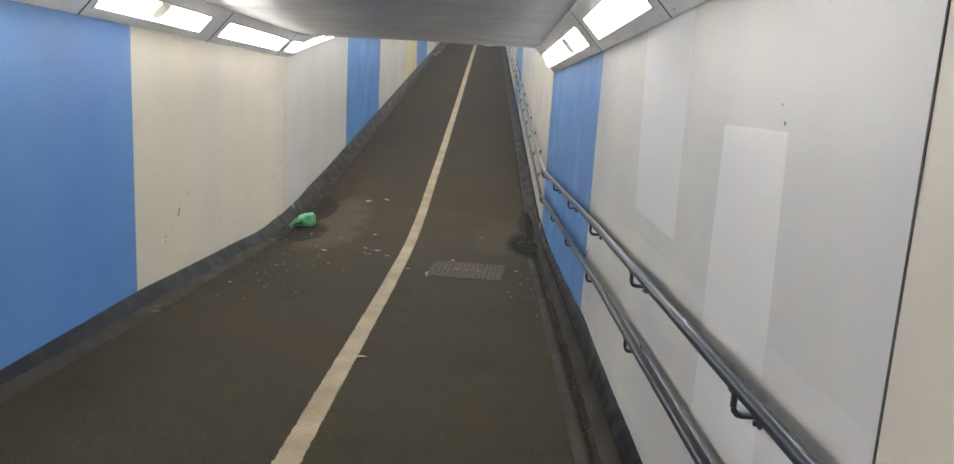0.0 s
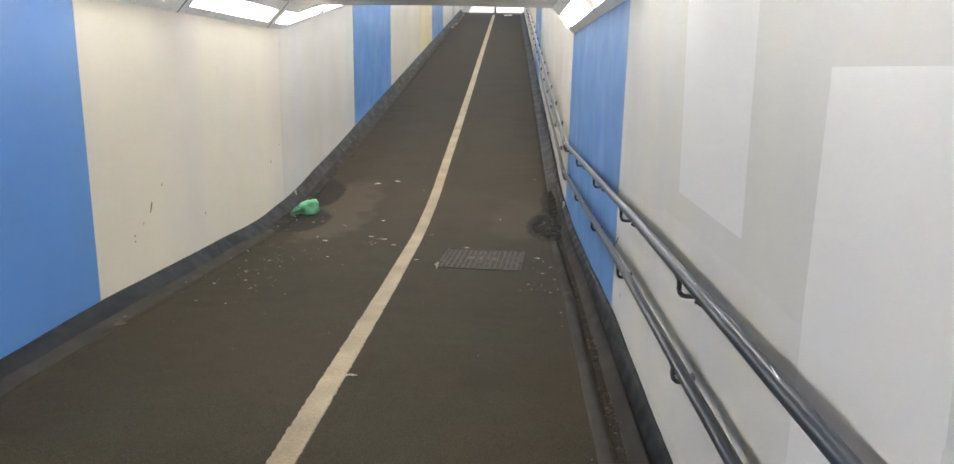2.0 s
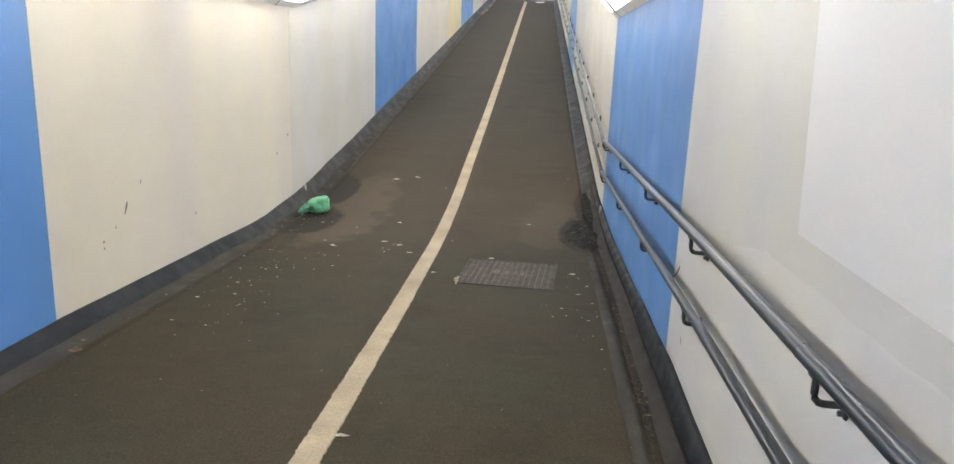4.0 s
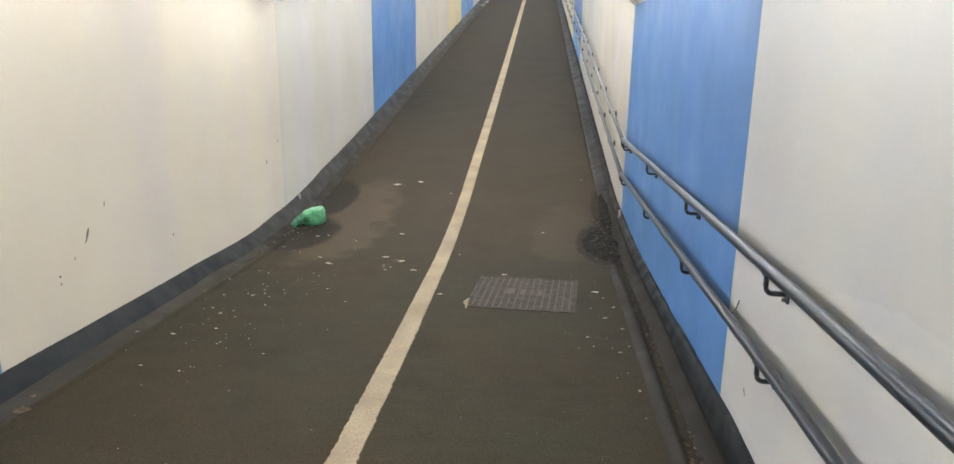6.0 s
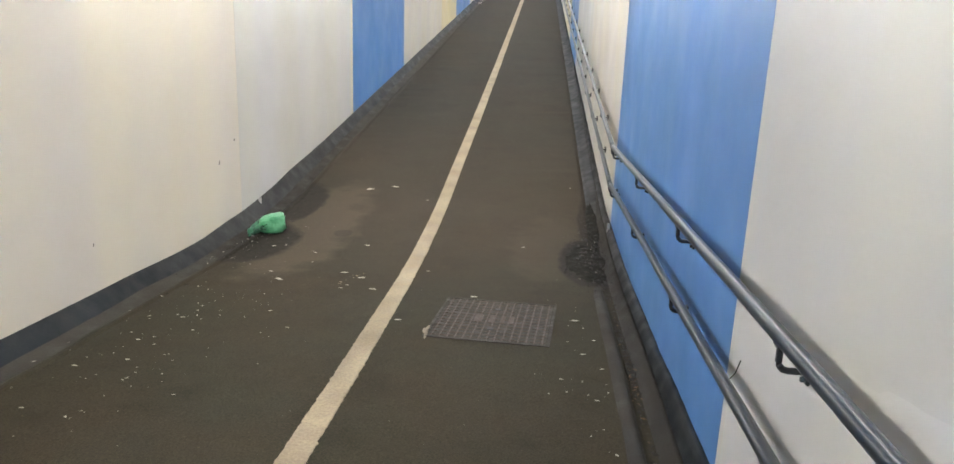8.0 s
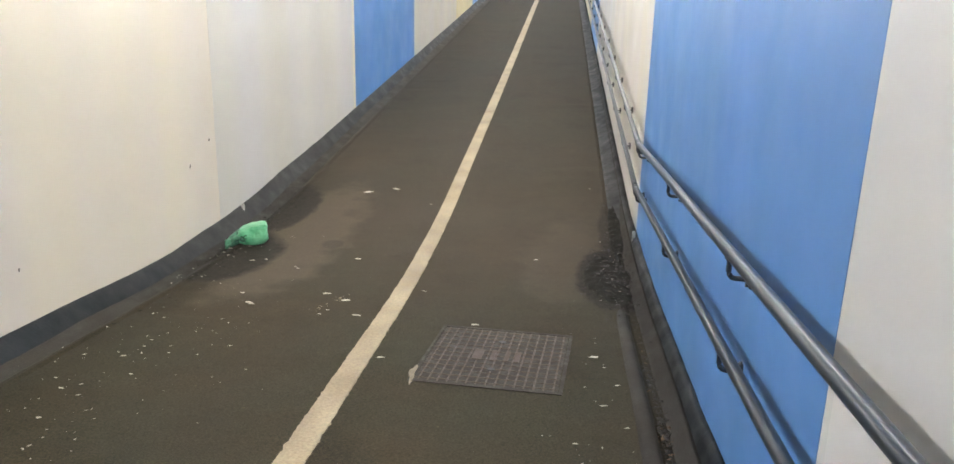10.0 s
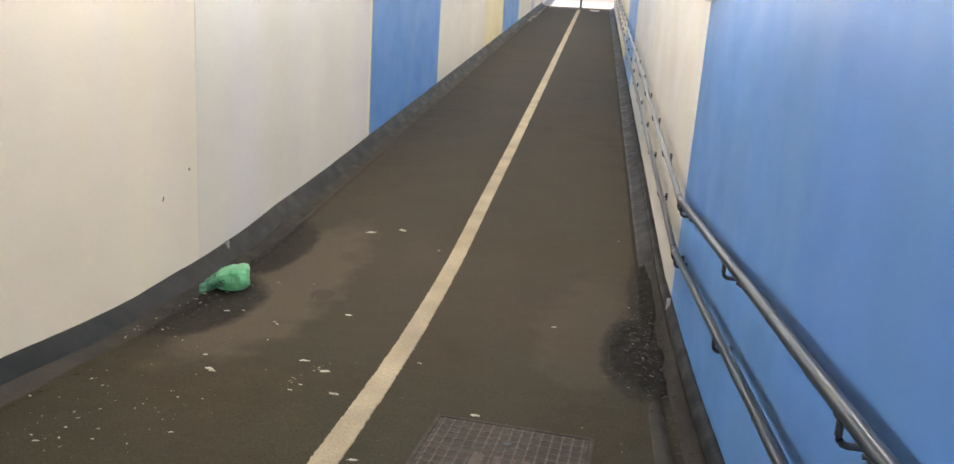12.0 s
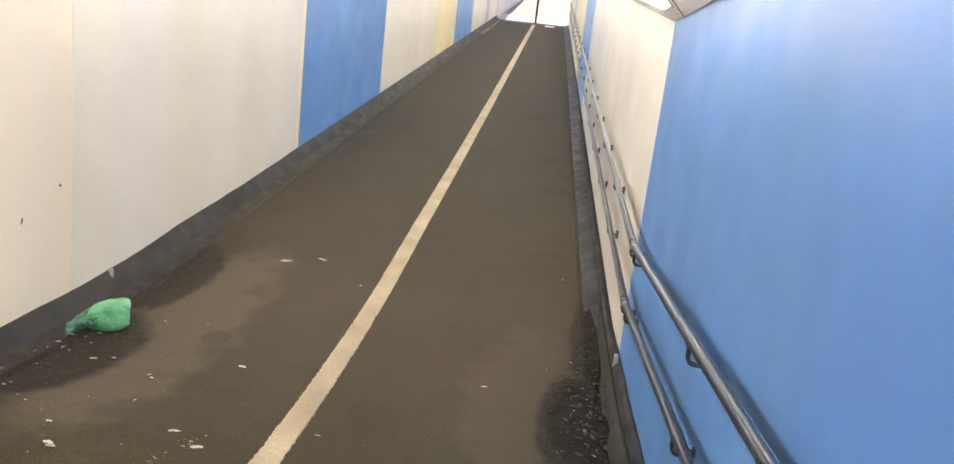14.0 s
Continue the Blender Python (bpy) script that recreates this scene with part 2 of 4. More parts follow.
MUD = simple("damp_mud", (0.0045, 0.0039, 0.0030), (0.0165, 0.0138, 0.0102), 9, 0.9, 0.9, fine=60, spec=0.12)
LEAF = simple("dead_leaves", (0.0065, 0.0054, 0.0040), (0.027, 0.021, 0.015), 21, 0.7, 0.3)
PAPER = simple("paper_scrap", (0.24, 0.22, 0.18), (0.52, 0.48, 0.42), 30, 0.8, 0.3)
FLECK = simple("pale_grit", (0.16, 0.14, 0.11), (0.46, 0.43, 0.38), 17, 0.8, 0.3)
SCUFF = simple("scuff_mark", (0.1, 0.09, 0.08), (0.25, 0.22, 0.19), 20, 0.7, 0.2)
BLACK = simple("black_post_paint", (0.012, 0.012, 0.013), (0.03, 0.03, 0.03), 6, 0.4, 0.2)
GRASS = simple("dry_verge", (0.05, 0.07, 0.02), (0.12, 0.14, 0.05), 0.7, 0.95, 0.6, fine=20)
WPAINT = simple("white_paint", (0.6, 0.59, 0.56), (0.78, 0.77, 0.74), 9, 0.6, 0.3)


def bag_film():
    m, nt, b = mat("green_film", (0.05, 0.40, 0.13), 0.33)
    c = ramp(nt, noise_node(nt, 14, 4), 0.3, 0.7, (0.06, 0.33, 0.14), (0.19, 0.55, 0.30))
    nt.links.new(c, b.inputs["Base Color"])
    b.inputs["Transmission Weight"].default_value = 0.12
    bump(nt, b, noise_node(nt, 45, 3), 0.5, 0.01)
    return m


BAG = bag_film()


def glow(name, colour, strength):
    m, nt, b = mat(name, (0.8, 0.8, 0.78), 0.35)
    b.inputs["Emission Color"].default_value = (*colour, 1)
    b.inputs["Emission Strength"].default_value = strength
    return m


DIFF = glow("lit_diffuser", (0.985, 0.965, 0.935), LAMP)
DIFFDIM = glow("yellowed_diffuser", (0.96, 0.92, 0.78), 0.008 * LAMP)
DIFFDIM.node_tree.nodes["Principled BSDF"].inputs["Base Color"].default_value = (0.30, 0.29, 0.24, 1)
STEEL = simple("dull_steel", (0.36, 0.36, 0.35), (0.5, 0.5, 0.49), 30, 0.5, 0.2)


# ---- mesh helpers ----
def to_mesh(name, bm, material, smooth=False):
    bmesh.ops.recalc_face_normals(bm, faces=bm.faces)
    me = bpy.data.meshes.new(name)
    bm.to_mesh(me)
    bm.free()
    me.materials.append(material)
    if smooth:
        for p in me.polygons:
            p.use_smooth = True
    return me


def part(name, bm, material, parent=None, label="", smooth=False):
    ob = new(name, to_mesh(name, bm, material, smooth))
    ob.parent = parent
    return tagged(ob, label)


def empty(name, at=(0, 0, 0)):
    e = new(name)
    e.location = at
    e.empty_display_size = 0.1
    return e


def steps(a, b, step, *extra):
    n = max(1, round((b - a) / step))
    ys = {round(a + (b - a) * i / n, 4) for i in range(n + 1)}
    return sorted(ys | {e for e in extra if a < e < b})


def kinked(a, b, step=40.0):
    return steps(a, b, step, YA, YB, 7.0, 9.5)


def sweep(section, ys, level=fl, wobble=None, bm=None):
    """A closed cross-section of (x, height) carried along y, its heights over level(y)."""
    bm = bm or bmesh.new()
    rings = []
    for y in ys:
        z = level(y)
        pts = wobble(section, y) if wobble else section
        rings.append([bm.verts.new((x + (bend(y) if x > 0 else 0), y, z + h)) for x, h in pts])
    n = len(section)
    for a, b in zip(rings, rings[1:]):
        for i in range(n):
            bm.faces.new((a[i], a[(i + 1) % n], b[(i + 1) % n], b[i]))
    bm.faces.new(rings[0])
    bm.faces.new(rings[-1][::-1])
    return bm


def box(bm, x0, x1, y0, y1, z0, z1, bevel=0.0):
    vs = [bm.verts.new((x, y, z)) for x in (x0, x1) for y in (y0, y1) for z in (z0, z1)]
    fs = [bm.faces.new([vs[i] for i in q]) for q in ((0, 1, 3, 2), (4, 6, 7, 5), (0, 4, 5, 1), (2, 3, 7, 6), (0, 2, 6, 4), (1, 5, 7, 3))]
    if bevel:
        bmesh.ops.bevel(bm, geom=list({e for f in fs for e in f.edges}), offset=bevel, segments=2, affect="EDGES")
    return bm


def tube(path, radius, sides=14, bm=None):
    """A round bar along a list of points, capped."""
    bm = bm or bmesh.new()
    path = [Vector(p) for p in path]
    rings = []
    for i, p in enumerate(path):
        d = (path[min(i + 1, len(path) - 1)] - path[max(i - 1, 0)]).normalized()
        u = d.cross(Vector((0, 0, 1)) if abs(d.z) < 0.9 else Vector((0, 1, 0))).normalized()
        w = u.cross(d)
        rings.append([bm.verts.new(p + radius * (math.cos(a) * u + math.sin(a) * w)) for a in [2 * math.pi * k / sides for k in range(sides)]])
    for a, b in zip(rings, rings[1:]):
        for k in range(sides):
            bm.faces.new((a[k], a[(k + 1) % sides], b[(k + 1) % sides], b[k]))
    bm.faces.new(rings[0])
    bm.faces.new(rings[-1][::-1])
    return bm


rng = random.Random(7)

# ---- structure: floor, walls, ceiling, mouth ----
floor_section = [(-2.9, -0.3), (-2.9, -0.03), (-2.47, -0.03), (-2.42, -0.02), (-2.37, -0.004), (-2.345, 0.008), (-2.325, 0.009),
                 (-2.30, 0.0), (-1.6, 0.0), (-0.9, 0.002), (-0.2, 0.0), (0.45, 0.0), (0.505, -0.001), (0.540, -0.012),
                 (0.552, -0.022), (0.598, -0.022), (0.63, -0.035), (1.0, -0.035), (1.0, -0.3)]


def rough_floor(section, y):
    return [(x + 0.006 * noise.noise((x * 3, y * 2.3, 1)), h if h < -0.2 else h + 0.004 * noise.noise((x * 2, y * 1.7, 4)) + (0.004 * noise.noise((x * 9, y * 7, 2)) if abs(x + 0.87) > 1.3 else 0)) for x, h in section]


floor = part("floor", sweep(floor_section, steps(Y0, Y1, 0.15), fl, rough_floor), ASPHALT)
tagged(floor, "worn dark asphalt subway floor dipping to a low point", "floor", kind="structure")

wall_left = part("wall_left", sweep([(XL - 0.32, -0.5), (XL - 0.014, -0.5), (XL - 0.014, 2.55), (XL - 0.32, 2.55)], kinked(Y0, Y1), cl), CONC)
tagged(wall_left, "subway side wall clad in gloss-painted coloured panels", "wall", kind="structure")
wall_right = part("wall_right", sweep([(XR + 0.32, -0.5), (XR + 0.014, -0.5), (XR + 0.014, 2.55), (XR + 0.32, 2.55)], kinked(Y0, Y1), cl), CONC)
tagged(wall_right, "subway side wall clad in gloss-painted coloured panels", "wall", kind="structure")
# unseen end wall, added to shut the subway off where it runs on behind
wall_back = part("wall_back", box(bmesh.new(), XL - 0.32, XR + 0.32, Y0 - 0.3, Y0 - 0.002, 0.0, 3.4), CONC)
tagged(wall_back, "unseen concrete wall added to close off the subway behind", "wall", kind="structure")

ceiling = part("ceiling", sweep([(XL + CHAM - 0.03, CEIL), (-0.9, CEIL + 0.012), (XR - CHAM + 0.03, CEIL), (XR - CHAM + 0.03, CEIL + 0.35), (XL + CHAM - 0.03, CEIL + 0.35)], kinked(Y0, Y1), cl), CEILM)
tagged(ceiling, "low grey gloss-painted concrete ceiling slab", "ceiling", kind="structure")


def panels(side, parent, runs):
    """Wall cladding, one panel a colour, with a hairline joint between."""
    for a, b, m, label in runs:
        x0, x1 = (XL - 0.012, XL) if side < 0 else (XR, XR + 0.012)
        bm = sweep([(x0, -0.2), (x1, -0.2), (x1, SPRING + 0.02), (x0, SPRING + 0.02)], kinked(a + 0.002, b - 0.002), cl)
        for v in bm.verts:
            for end, lean in LEANING.items() if side > 0 else ():
                if abs(v.co.y - end) < 0.01:
                    v.co.y -= lean * (v.co.z - 1.0)
        part("panel", bm, m, parent, label)


LEANING = {5.527: 0.05, 9.83: 0.10, 18.35: 0.10, 21.8: 0.10}      # panel edges that stand out of plumb


panels(-1, wall_left, [
    (Y0, -4.0, CREAM, "cream painted panel"), (-4.0, 0.6, WARM, "warm white painted panel"), (0.6, 5.555, BLUE, "mid-blue painted panel"),
    (5.555, 9.6, CREAM, "cream painted panel"), (9.6, 13.53, WHITE, "off-white painted panel"), (13.53, 13.62, PALE, "narrow pale yellow painted strip"),
    (13.62, 17.38, BLUE, "mid-blue painted panel"), (17.38, 22.3, WARM, "warm white painted panel"), (22.3, 25.2, YELLOW, "pale yellow painted panel"),
    (25.2, 28.7, BLUE, "mid-blue painted panel"), (28.7, 32.4, WARM, "warm white painted panel"), (32.4, 33.6, SLATE, "grey-blue painted panel"),
    (33.6, Y1, WARM, "warm white painted panel")])
panels(1, wall_right, [
    (Y0, -3.5, BLUE, "mid-blue painted panel"), (-3.5, 1.308, CREAM, "cream painted panel"), (1.308, 5.527, GREYW, "grey-white painted panel"),
    (5.527, 9.83, BLUE, "mid-blue painted panel"), (9.83, 14.1, WARM, "warm white painted panel"), (14.1, 15.2, GREYW, "grey-white painted panel"),
    (15.2, 18.35, WHITE, "off-white painted panel"), (18.35, 21.8, BLUE, "mid-blue painted panel"), (21.8, 28.6, PALE, "pale yellow painted panel"),
    (28.6, 30.2, SLATE, "grey-blue painted panel"), (30.2, Y1, WARM, "warm white painted panel")])


def skirt_top(y):
    """The painted skirting dips towards the near end and rises on the climb."""
    return -0.06 * max(0.0, min(1.0, (5.6 - y) / 1.8)) - 0.022 * max(0.0, min(1.0, (9.3 - y) / 0.5)) + 0.02 * max(0.0, 1 - abs(y - 10.9) / 1.2)


def skirt_top_right(y):
    """Beside the gutter it stands tallest at the blue panel's near edge and thins out on the climb."""
    return 0.035 * max(0.0, 1 - abs(y - 5.3) / 1.5) - 0.022 * max(0.0, min(1.0, (y - 6.3) / 0.6)) - 0.043 * max(0.0, min(1.0, (y - 9.5) / 0.9))


def ragged(amount, pick, rise=None):
    def f(section, y):
        k = rise(y) if rise else 0.0
        return [(x, h + (k + amount * noise.noise((y * 2.1, x, 3)) + 0.5 * amount * noise.noise((y * 9, x, 8)) if i in pick else 0)) for i, (x, h) in enumerate(section)]
    return f


ys = steps(Y0, Y1, 0.08)
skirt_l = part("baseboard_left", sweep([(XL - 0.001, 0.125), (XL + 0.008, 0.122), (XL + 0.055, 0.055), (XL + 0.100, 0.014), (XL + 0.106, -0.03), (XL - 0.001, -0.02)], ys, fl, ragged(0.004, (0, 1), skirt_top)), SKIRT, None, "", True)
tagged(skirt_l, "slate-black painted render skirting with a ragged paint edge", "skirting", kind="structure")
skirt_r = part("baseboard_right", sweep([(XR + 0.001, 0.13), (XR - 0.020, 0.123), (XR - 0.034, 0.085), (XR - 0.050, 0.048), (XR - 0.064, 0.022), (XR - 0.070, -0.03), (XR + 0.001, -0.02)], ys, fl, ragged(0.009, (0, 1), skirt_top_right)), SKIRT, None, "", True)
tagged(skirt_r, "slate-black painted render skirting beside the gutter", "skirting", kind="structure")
fil = part("trim_left", sweep([(XL + 0.085, 0.022), (XL + 0.115, 0.013), (XL + 0.15, 0.007), (XL + 0.20, -0.004), (XL + 0.20, -0.03), (XL + 0.085, -0.03)], ys, fl, ragged(0.004, (0, 1, 2))), FILLETL)
tagged(fil, "dusty grey mortar fillet at the foot of the wall", "mortar fillet", kind="structure")
fir = part("trim_right", sweep([(XR - 0.050, 0.052), (XR - 0.062, 0.036), (XR - 0.076, 0.018), (XR - 0.092, 0.004), (XR - 0.106, -0.010), (XR - 0.118, -0.021), (XR - 0.118, -0.035), (XR - 0.050, -0.035)], ys, fl, ragged(0.007, (0, 1, 2, 3))), FILLET, None, "", True)
tagged(fir, "dusty grey mortar fillet above the gutter", "mortar fillet", kind="structure")
def tapered(inner, a, b):
    """Sinks a run into the floor from b back to a."""
    def f(section, y):
        k = max(0.0, min(1.0, (y - a) / (b - a)))
        return [(x, h if h < -0.02 else -0.02 + (h + 0.02) * k) for x, h in inner(section, y)]
    return f


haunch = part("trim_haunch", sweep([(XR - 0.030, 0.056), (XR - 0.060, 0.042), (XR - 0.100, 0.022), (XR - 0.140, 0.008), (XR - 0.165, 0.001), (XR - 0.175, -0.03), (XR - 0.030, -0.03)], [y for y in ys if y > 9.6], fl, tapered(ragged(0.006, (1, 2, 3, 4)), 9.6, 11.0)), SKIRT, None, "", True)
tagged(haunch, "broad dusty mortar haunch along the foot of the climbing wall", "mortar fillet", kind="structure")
kerb = part("trim_gutter", sweep([(0.452, -0.012), (0.462, 0.003), (0.478, 0.011), (0.498, 0.015), (0.516, 0.012), (0.530, 0.001), (0.541, -0.016), (0.546, -0.035), (0.452, -0.035)], [y for y in ys if y < 8.9], fl, tapered(ragged(0.007, (1, 2, 3, 4, 5)), 8.85, 8.2)), FILLET, None, "", True)
tagged(kerb, "low rounded mortar ridge along the edge of the gutter", "gutter ridge", kind="structure")
for x, y, h, side in ((XL + 0.022, 9.98, 0.10, -1), (XR - 0.062, 9.75, 0.085, 1)):
    bm = bmesh.new()
    box(bm, x - 0.012, x + 0.012, y - 0.012, y + 0.012, fl(y) + h - 0.055, fl(y) + h + (0.045 if side < 0 else 0.055), 0.004)
    part("joint_strip", bm, CONC, skirt_l if side < 0 else skirt_r, "chipped white joint showing in the skirting")


# ---- white line along the floor ----
def line_x(y):
    for (a, xa), (b, xb) in zip(LINE_AT, LINE_AT[1:]):
        if y <= b:
            k = max(0.0, (y - a) / (b - a))
            return xa + (xb - xa) * k
    return LINE_AT[-1][1]


LINE_AT = [(-8, -0.66), (3.1, -0.818), (5.2, -0.836), (6.5, -0.848), (8.0, -0.874), (9.5, -0.902), (11.9, -0.913), (14.2, -0.915), (18.3, -0.934), (28.7, -1.005), (36, -1.05)]
bm = bmesh.new()
prev = None
for y in steps(Y0, 35.6, 0.018):
    j = 0.18 * noise.noise((y * 6, 0, 0)) + 0.35 * noise.noise((y * 21, 5, 0)) + 0.4 * noise.noise((y * 60, 2, 0))
    k = 0.18 * noise.noise((y * 6, 9, 3)) + 0.35 * noise.noise((y * 21, 4, 3)) + 0.4 * noise.noise((y * 60, 7, 0))
    w = 0.061
    xs = [line_x(y) - w + 0.018 * j, line_x(y) + w + 0.018 * k]
    row = [bm.verts.new((x, y, fl(y) + h + 0.003 * noise.noise((x * 2, y * 1.7, 4)))) for x, h in ((xs[0], 0.0), (xs[0] + 0.004, 0.0065), (xs[1] - 0.004, 0.0065), (xs[1], 0.0))]
    if prev:
        for i in range(3):
            bm.faces.new((prev[i], prev[i + 1], row[i + 1], row[i]))
    prev = row
line = part("painted_line", bm, LINE)
tagged(line, "worn cream painted lane line on the asphalt", "floor marking", kind="structure")
# a short white plate laid on the floor just before the mouth
bm = bmesh.new()
box(bm, -0.62, -0.28, 35.45, 35.75, -0.004, 0.008)
for v in bm.verts:
    v.co.z += fl(v.co.y)
tagged(part("white_dash", bm, WPAINT), "short white dash on the asphalt", "floor marking", kind="structure")


# ---- lamps in the chamfer between wall and ceiling ----
bm = bmesh.new()
bmesh.ops.create_icosphere(bm, subdivisions=1, radius=0.0045)
SCREW = to_mesh("screw", bm, STEEL)


def tunnel_light(side, y0, y1, a, b, splits=()):
    """One length of chamfer housing with its lit diffuser from a to b."""
    top = empty("tunnel_light")
    xw = XL if side < 0 else XR
    rise = CEIL - SPRING
    length = math.hypot(rise, CHAM)
    ex, ez = -side * CHAM / length, rise / length
    nx, nz = -side * ez, -CHAM / length

    def put(bm, v0, v1, u0, u1, n0, n1, bevel=0.0):
        if v0 < YB - 0.01 and v1 > YB + 0.01:
            put(bm, v0, YB, u0, u1, n0, n1, bevel)
            put(bm, YB, v1, u0, u1, n0, n1, bevel)
            return
        start = len(bm.verts)
        box(bm, u0, u1, v0, v1, n0, n1, bevel)
        bm.verts.ensure_lookup_table()
        for v in bm.verts[start:]:
            u, y, n = v.co
            z = cl(y) + SPRING + u * ez + n * nz
            v.co = (xw + u * ex + n * nx + (bend(y) if side > 0 else 0.0), y, z)

    g = 0.006
    cuts = [a, *splits, b]
    wide = 0.17 if b - a > 3 else 0.09
    bm = bmesh.new()
    lo, hi = 0.20 * length, 0.72 * length
    put(bm, y0 + g, y1 - g, -0.01, lo, -0.05, 0.022)
    put(bm, y0 + g, y1 - g, hi, length + 0.012, -0.05, 0.022)
    put(bm, y0 + g, a, lo, hi, -0.05, 0.022)
    put(bm, b, y1 - g, lo, hi, -0.05, 0.022)
    part("housing", bm, HOUS, top, "grey-painted sheet metal housing")
    bm = bmesh.new()
    put(bm, y0 - 0.008, y0 + 0.008, -0.012, length + 0.01, -0.05, 0.0235)
    part("gasket", bm, SEAM, top, "dark seam between housings")
    bm = bmesh.new()
    put(bm, y0, y1, -0.02, length + 0.05, -0.14, -0.055)
    part("backing", bm, HOUS, top)
    bm = bmesh.new()
    for v0, v1, u0, u1 in ((a - 0.014, b + 0.014, lo - 0.012, lo + 0.004), (a - 0.014, b + 0.014, hi - 0.004, hi + 0.012), (a - 0.014, a + 0.004, lo, hi), (b - 0.004, b + 0.014, lo, hi)):
        put(bm, v0, v1, u0, u1, -0.026, 0.030)
    part("bezel", bm, HOUS, top, "raised metal bezel")
    for i, (c, d) in enumerate(zip(cuts, cuts[1:])):
        bm = bmesh.new()
        put(bm, c + (0.02 if i else 0), d, lo, hi, -0.05, -0.026)
        part("diffuser", bm, DIFF, top, "bright white lit diffuser")
        if i:
            bm = bmesh.new()
            put(bm, c - wide, c + wide, lo, hi, -0.048, -0.020)
            part("divider", bm, DIFFDIM, top, "dim yellowed joint between tubes")
    k = y0 + 0.12
    while k < y1:
        for u in (0.05 * length, 0.82 * length):
            z = cl(k) + SPRING + u * ez + 0.023 * nz
            bx = bend(k) if side > 0 else 0.0
            screw = new("screw", SCREW)
            screw.parent = top
            screw.location = (xw + bx + u * ex + 0.023 * nx, k, z)
        k += 0.62
    tagged(top, "grey metal strip light set across the wall and ceiling corner, lit", "strip light", "strip lights along the subway")


tunnel_light(-1, 4.85, 7.0, 4.93, 6.66, (5.90,))
tunnel_light(-1, 7.0, 9.2, 7.10, 9.07)
tunnel_light(1, 3.35, 5.50, 3.50, 5.23)
tunnel_light(1, 5.50, 9.42, 5.76, 9.28, (7.27,))
for side, first, second in ((-1, 4.85, 9.2), (1, 3.35, 9.42)):
    y = first
    while y > Y0 + 2.2:
        tunnel_light(side, y - 2.1, y, y - 2.0, y - 0.42, (y - 1.2,) if side < 0 else ())
        y -= 2.1
    y = second
    while y < Y1 - 2.0:
        tunnel_light(side, y, y + 2.12, y + 0.10, y + 1.98, (y + 1.08,))
        y += 2.12

# ---- outdoors: ramp, retaining walls, ground ----
YT = 58.0
GZ = fl(YT)
ramp_ob = part("pavement", sweep([(XL - 0.3, -0.3), (XL - 0.3, 0.0), (XR + 0.3, 0.0), (XR + 0.3, -0.3)], steps(Y1 + 0.002, YT, 2.0)), PAVE)
tagged(ramp_ob, "sunlit pale paved ramp climbing out of the subway", "ramp", kind="structure")
# a paler strip over the first 3.3 m of the ramp
slab = part("ramp_pale_strip", sweep([(XL - 0.29, -0.02), (XL - 0.29, 0.012), (XR + 0.29, 0.012), (XR + 0.29, -0.02)], steps(Y1 + 0.01, Y1 + 3.3, 0.5)), CONC)
tagged(slab, "paler strip across the foot of the ramp at the subway mouth", "pavement", kind="structure")
for name, x0, x1 in (("wall_ramp_left", XL - 0.35, XL - 0.02), ("wall_ramp_right", XR + 0.02, XR + 0.35)):
    bm = bmesh.new()
    ring = [(Y1 + 0.304, fl(Y1) - 0.5), (YT, GZ - 0.6), (YT, GZ + 0.55), (Y1 + 0.304, GZ + 0.55)]
    sides = [[bm.verts.new((x, y, z)) for y, z in ring] for x in (x0, x1)]
    bm.faces.new(sides[0])
    bm.faces.new(sides[1][::-1])
    for i in range(4):
        bm.faces.new((sides[0][i], sides[0][(i + 1) % 4], sides[1][(i + 1) % 4], sides[1][i]))
    tagged(part(name, bm, WPAINT), "sunlit white-painted concrete retaining wall beside the ramp", "wall", kind="structure")
bm = bmesh.new()
box(bm, XL - 0.6, XR + 0.6, Y1 + 0.004, Y1 + 0.3, cl(Y1) + CEIL, GZ + 0.55, 0.01)
box(bm, XL - 0.6, XL - 0.004, Y1 + 0.004, Y1 + 0.3, fl(Y1) - 0.4, cl(Y1) + CEIL + 0.004)
box(bm, XR + 0.004, XR + 0.6, Y1 + 0.004, Y1 + 0.3, fl(Y1) - 0.4, cl(Y1) + CEIL + 0.004)
tagged(part("wall_mouth", bm, CONC), "concrete headwall around the subway mouth", "wall", kind="structure")
bm = bmesh.new()
B = 2500.0
hx0, hx1, hy0, hy1 = XL - 0.34, XR + 0.34, Y1 + 0.29, YT
for a, b, c, d in ((-B, B, -B, hy0), (-B, B, hy1, B), (-B, hx0, hy0, hy1), (hx1, B, hy0, hy1)):
    bm.faces.new([bm.verts.new(p) for p in ((a, c, GZ), (b, c, GZ), (b, d, GZ), (a, d, GZ))])
bmesh.ops.remove_doubles(bm, verts=bm.verts, dist=0.001)
tagged(part("ground", bm, GRASS), "dry grassy ground above the subway", "ground", kind="structure")

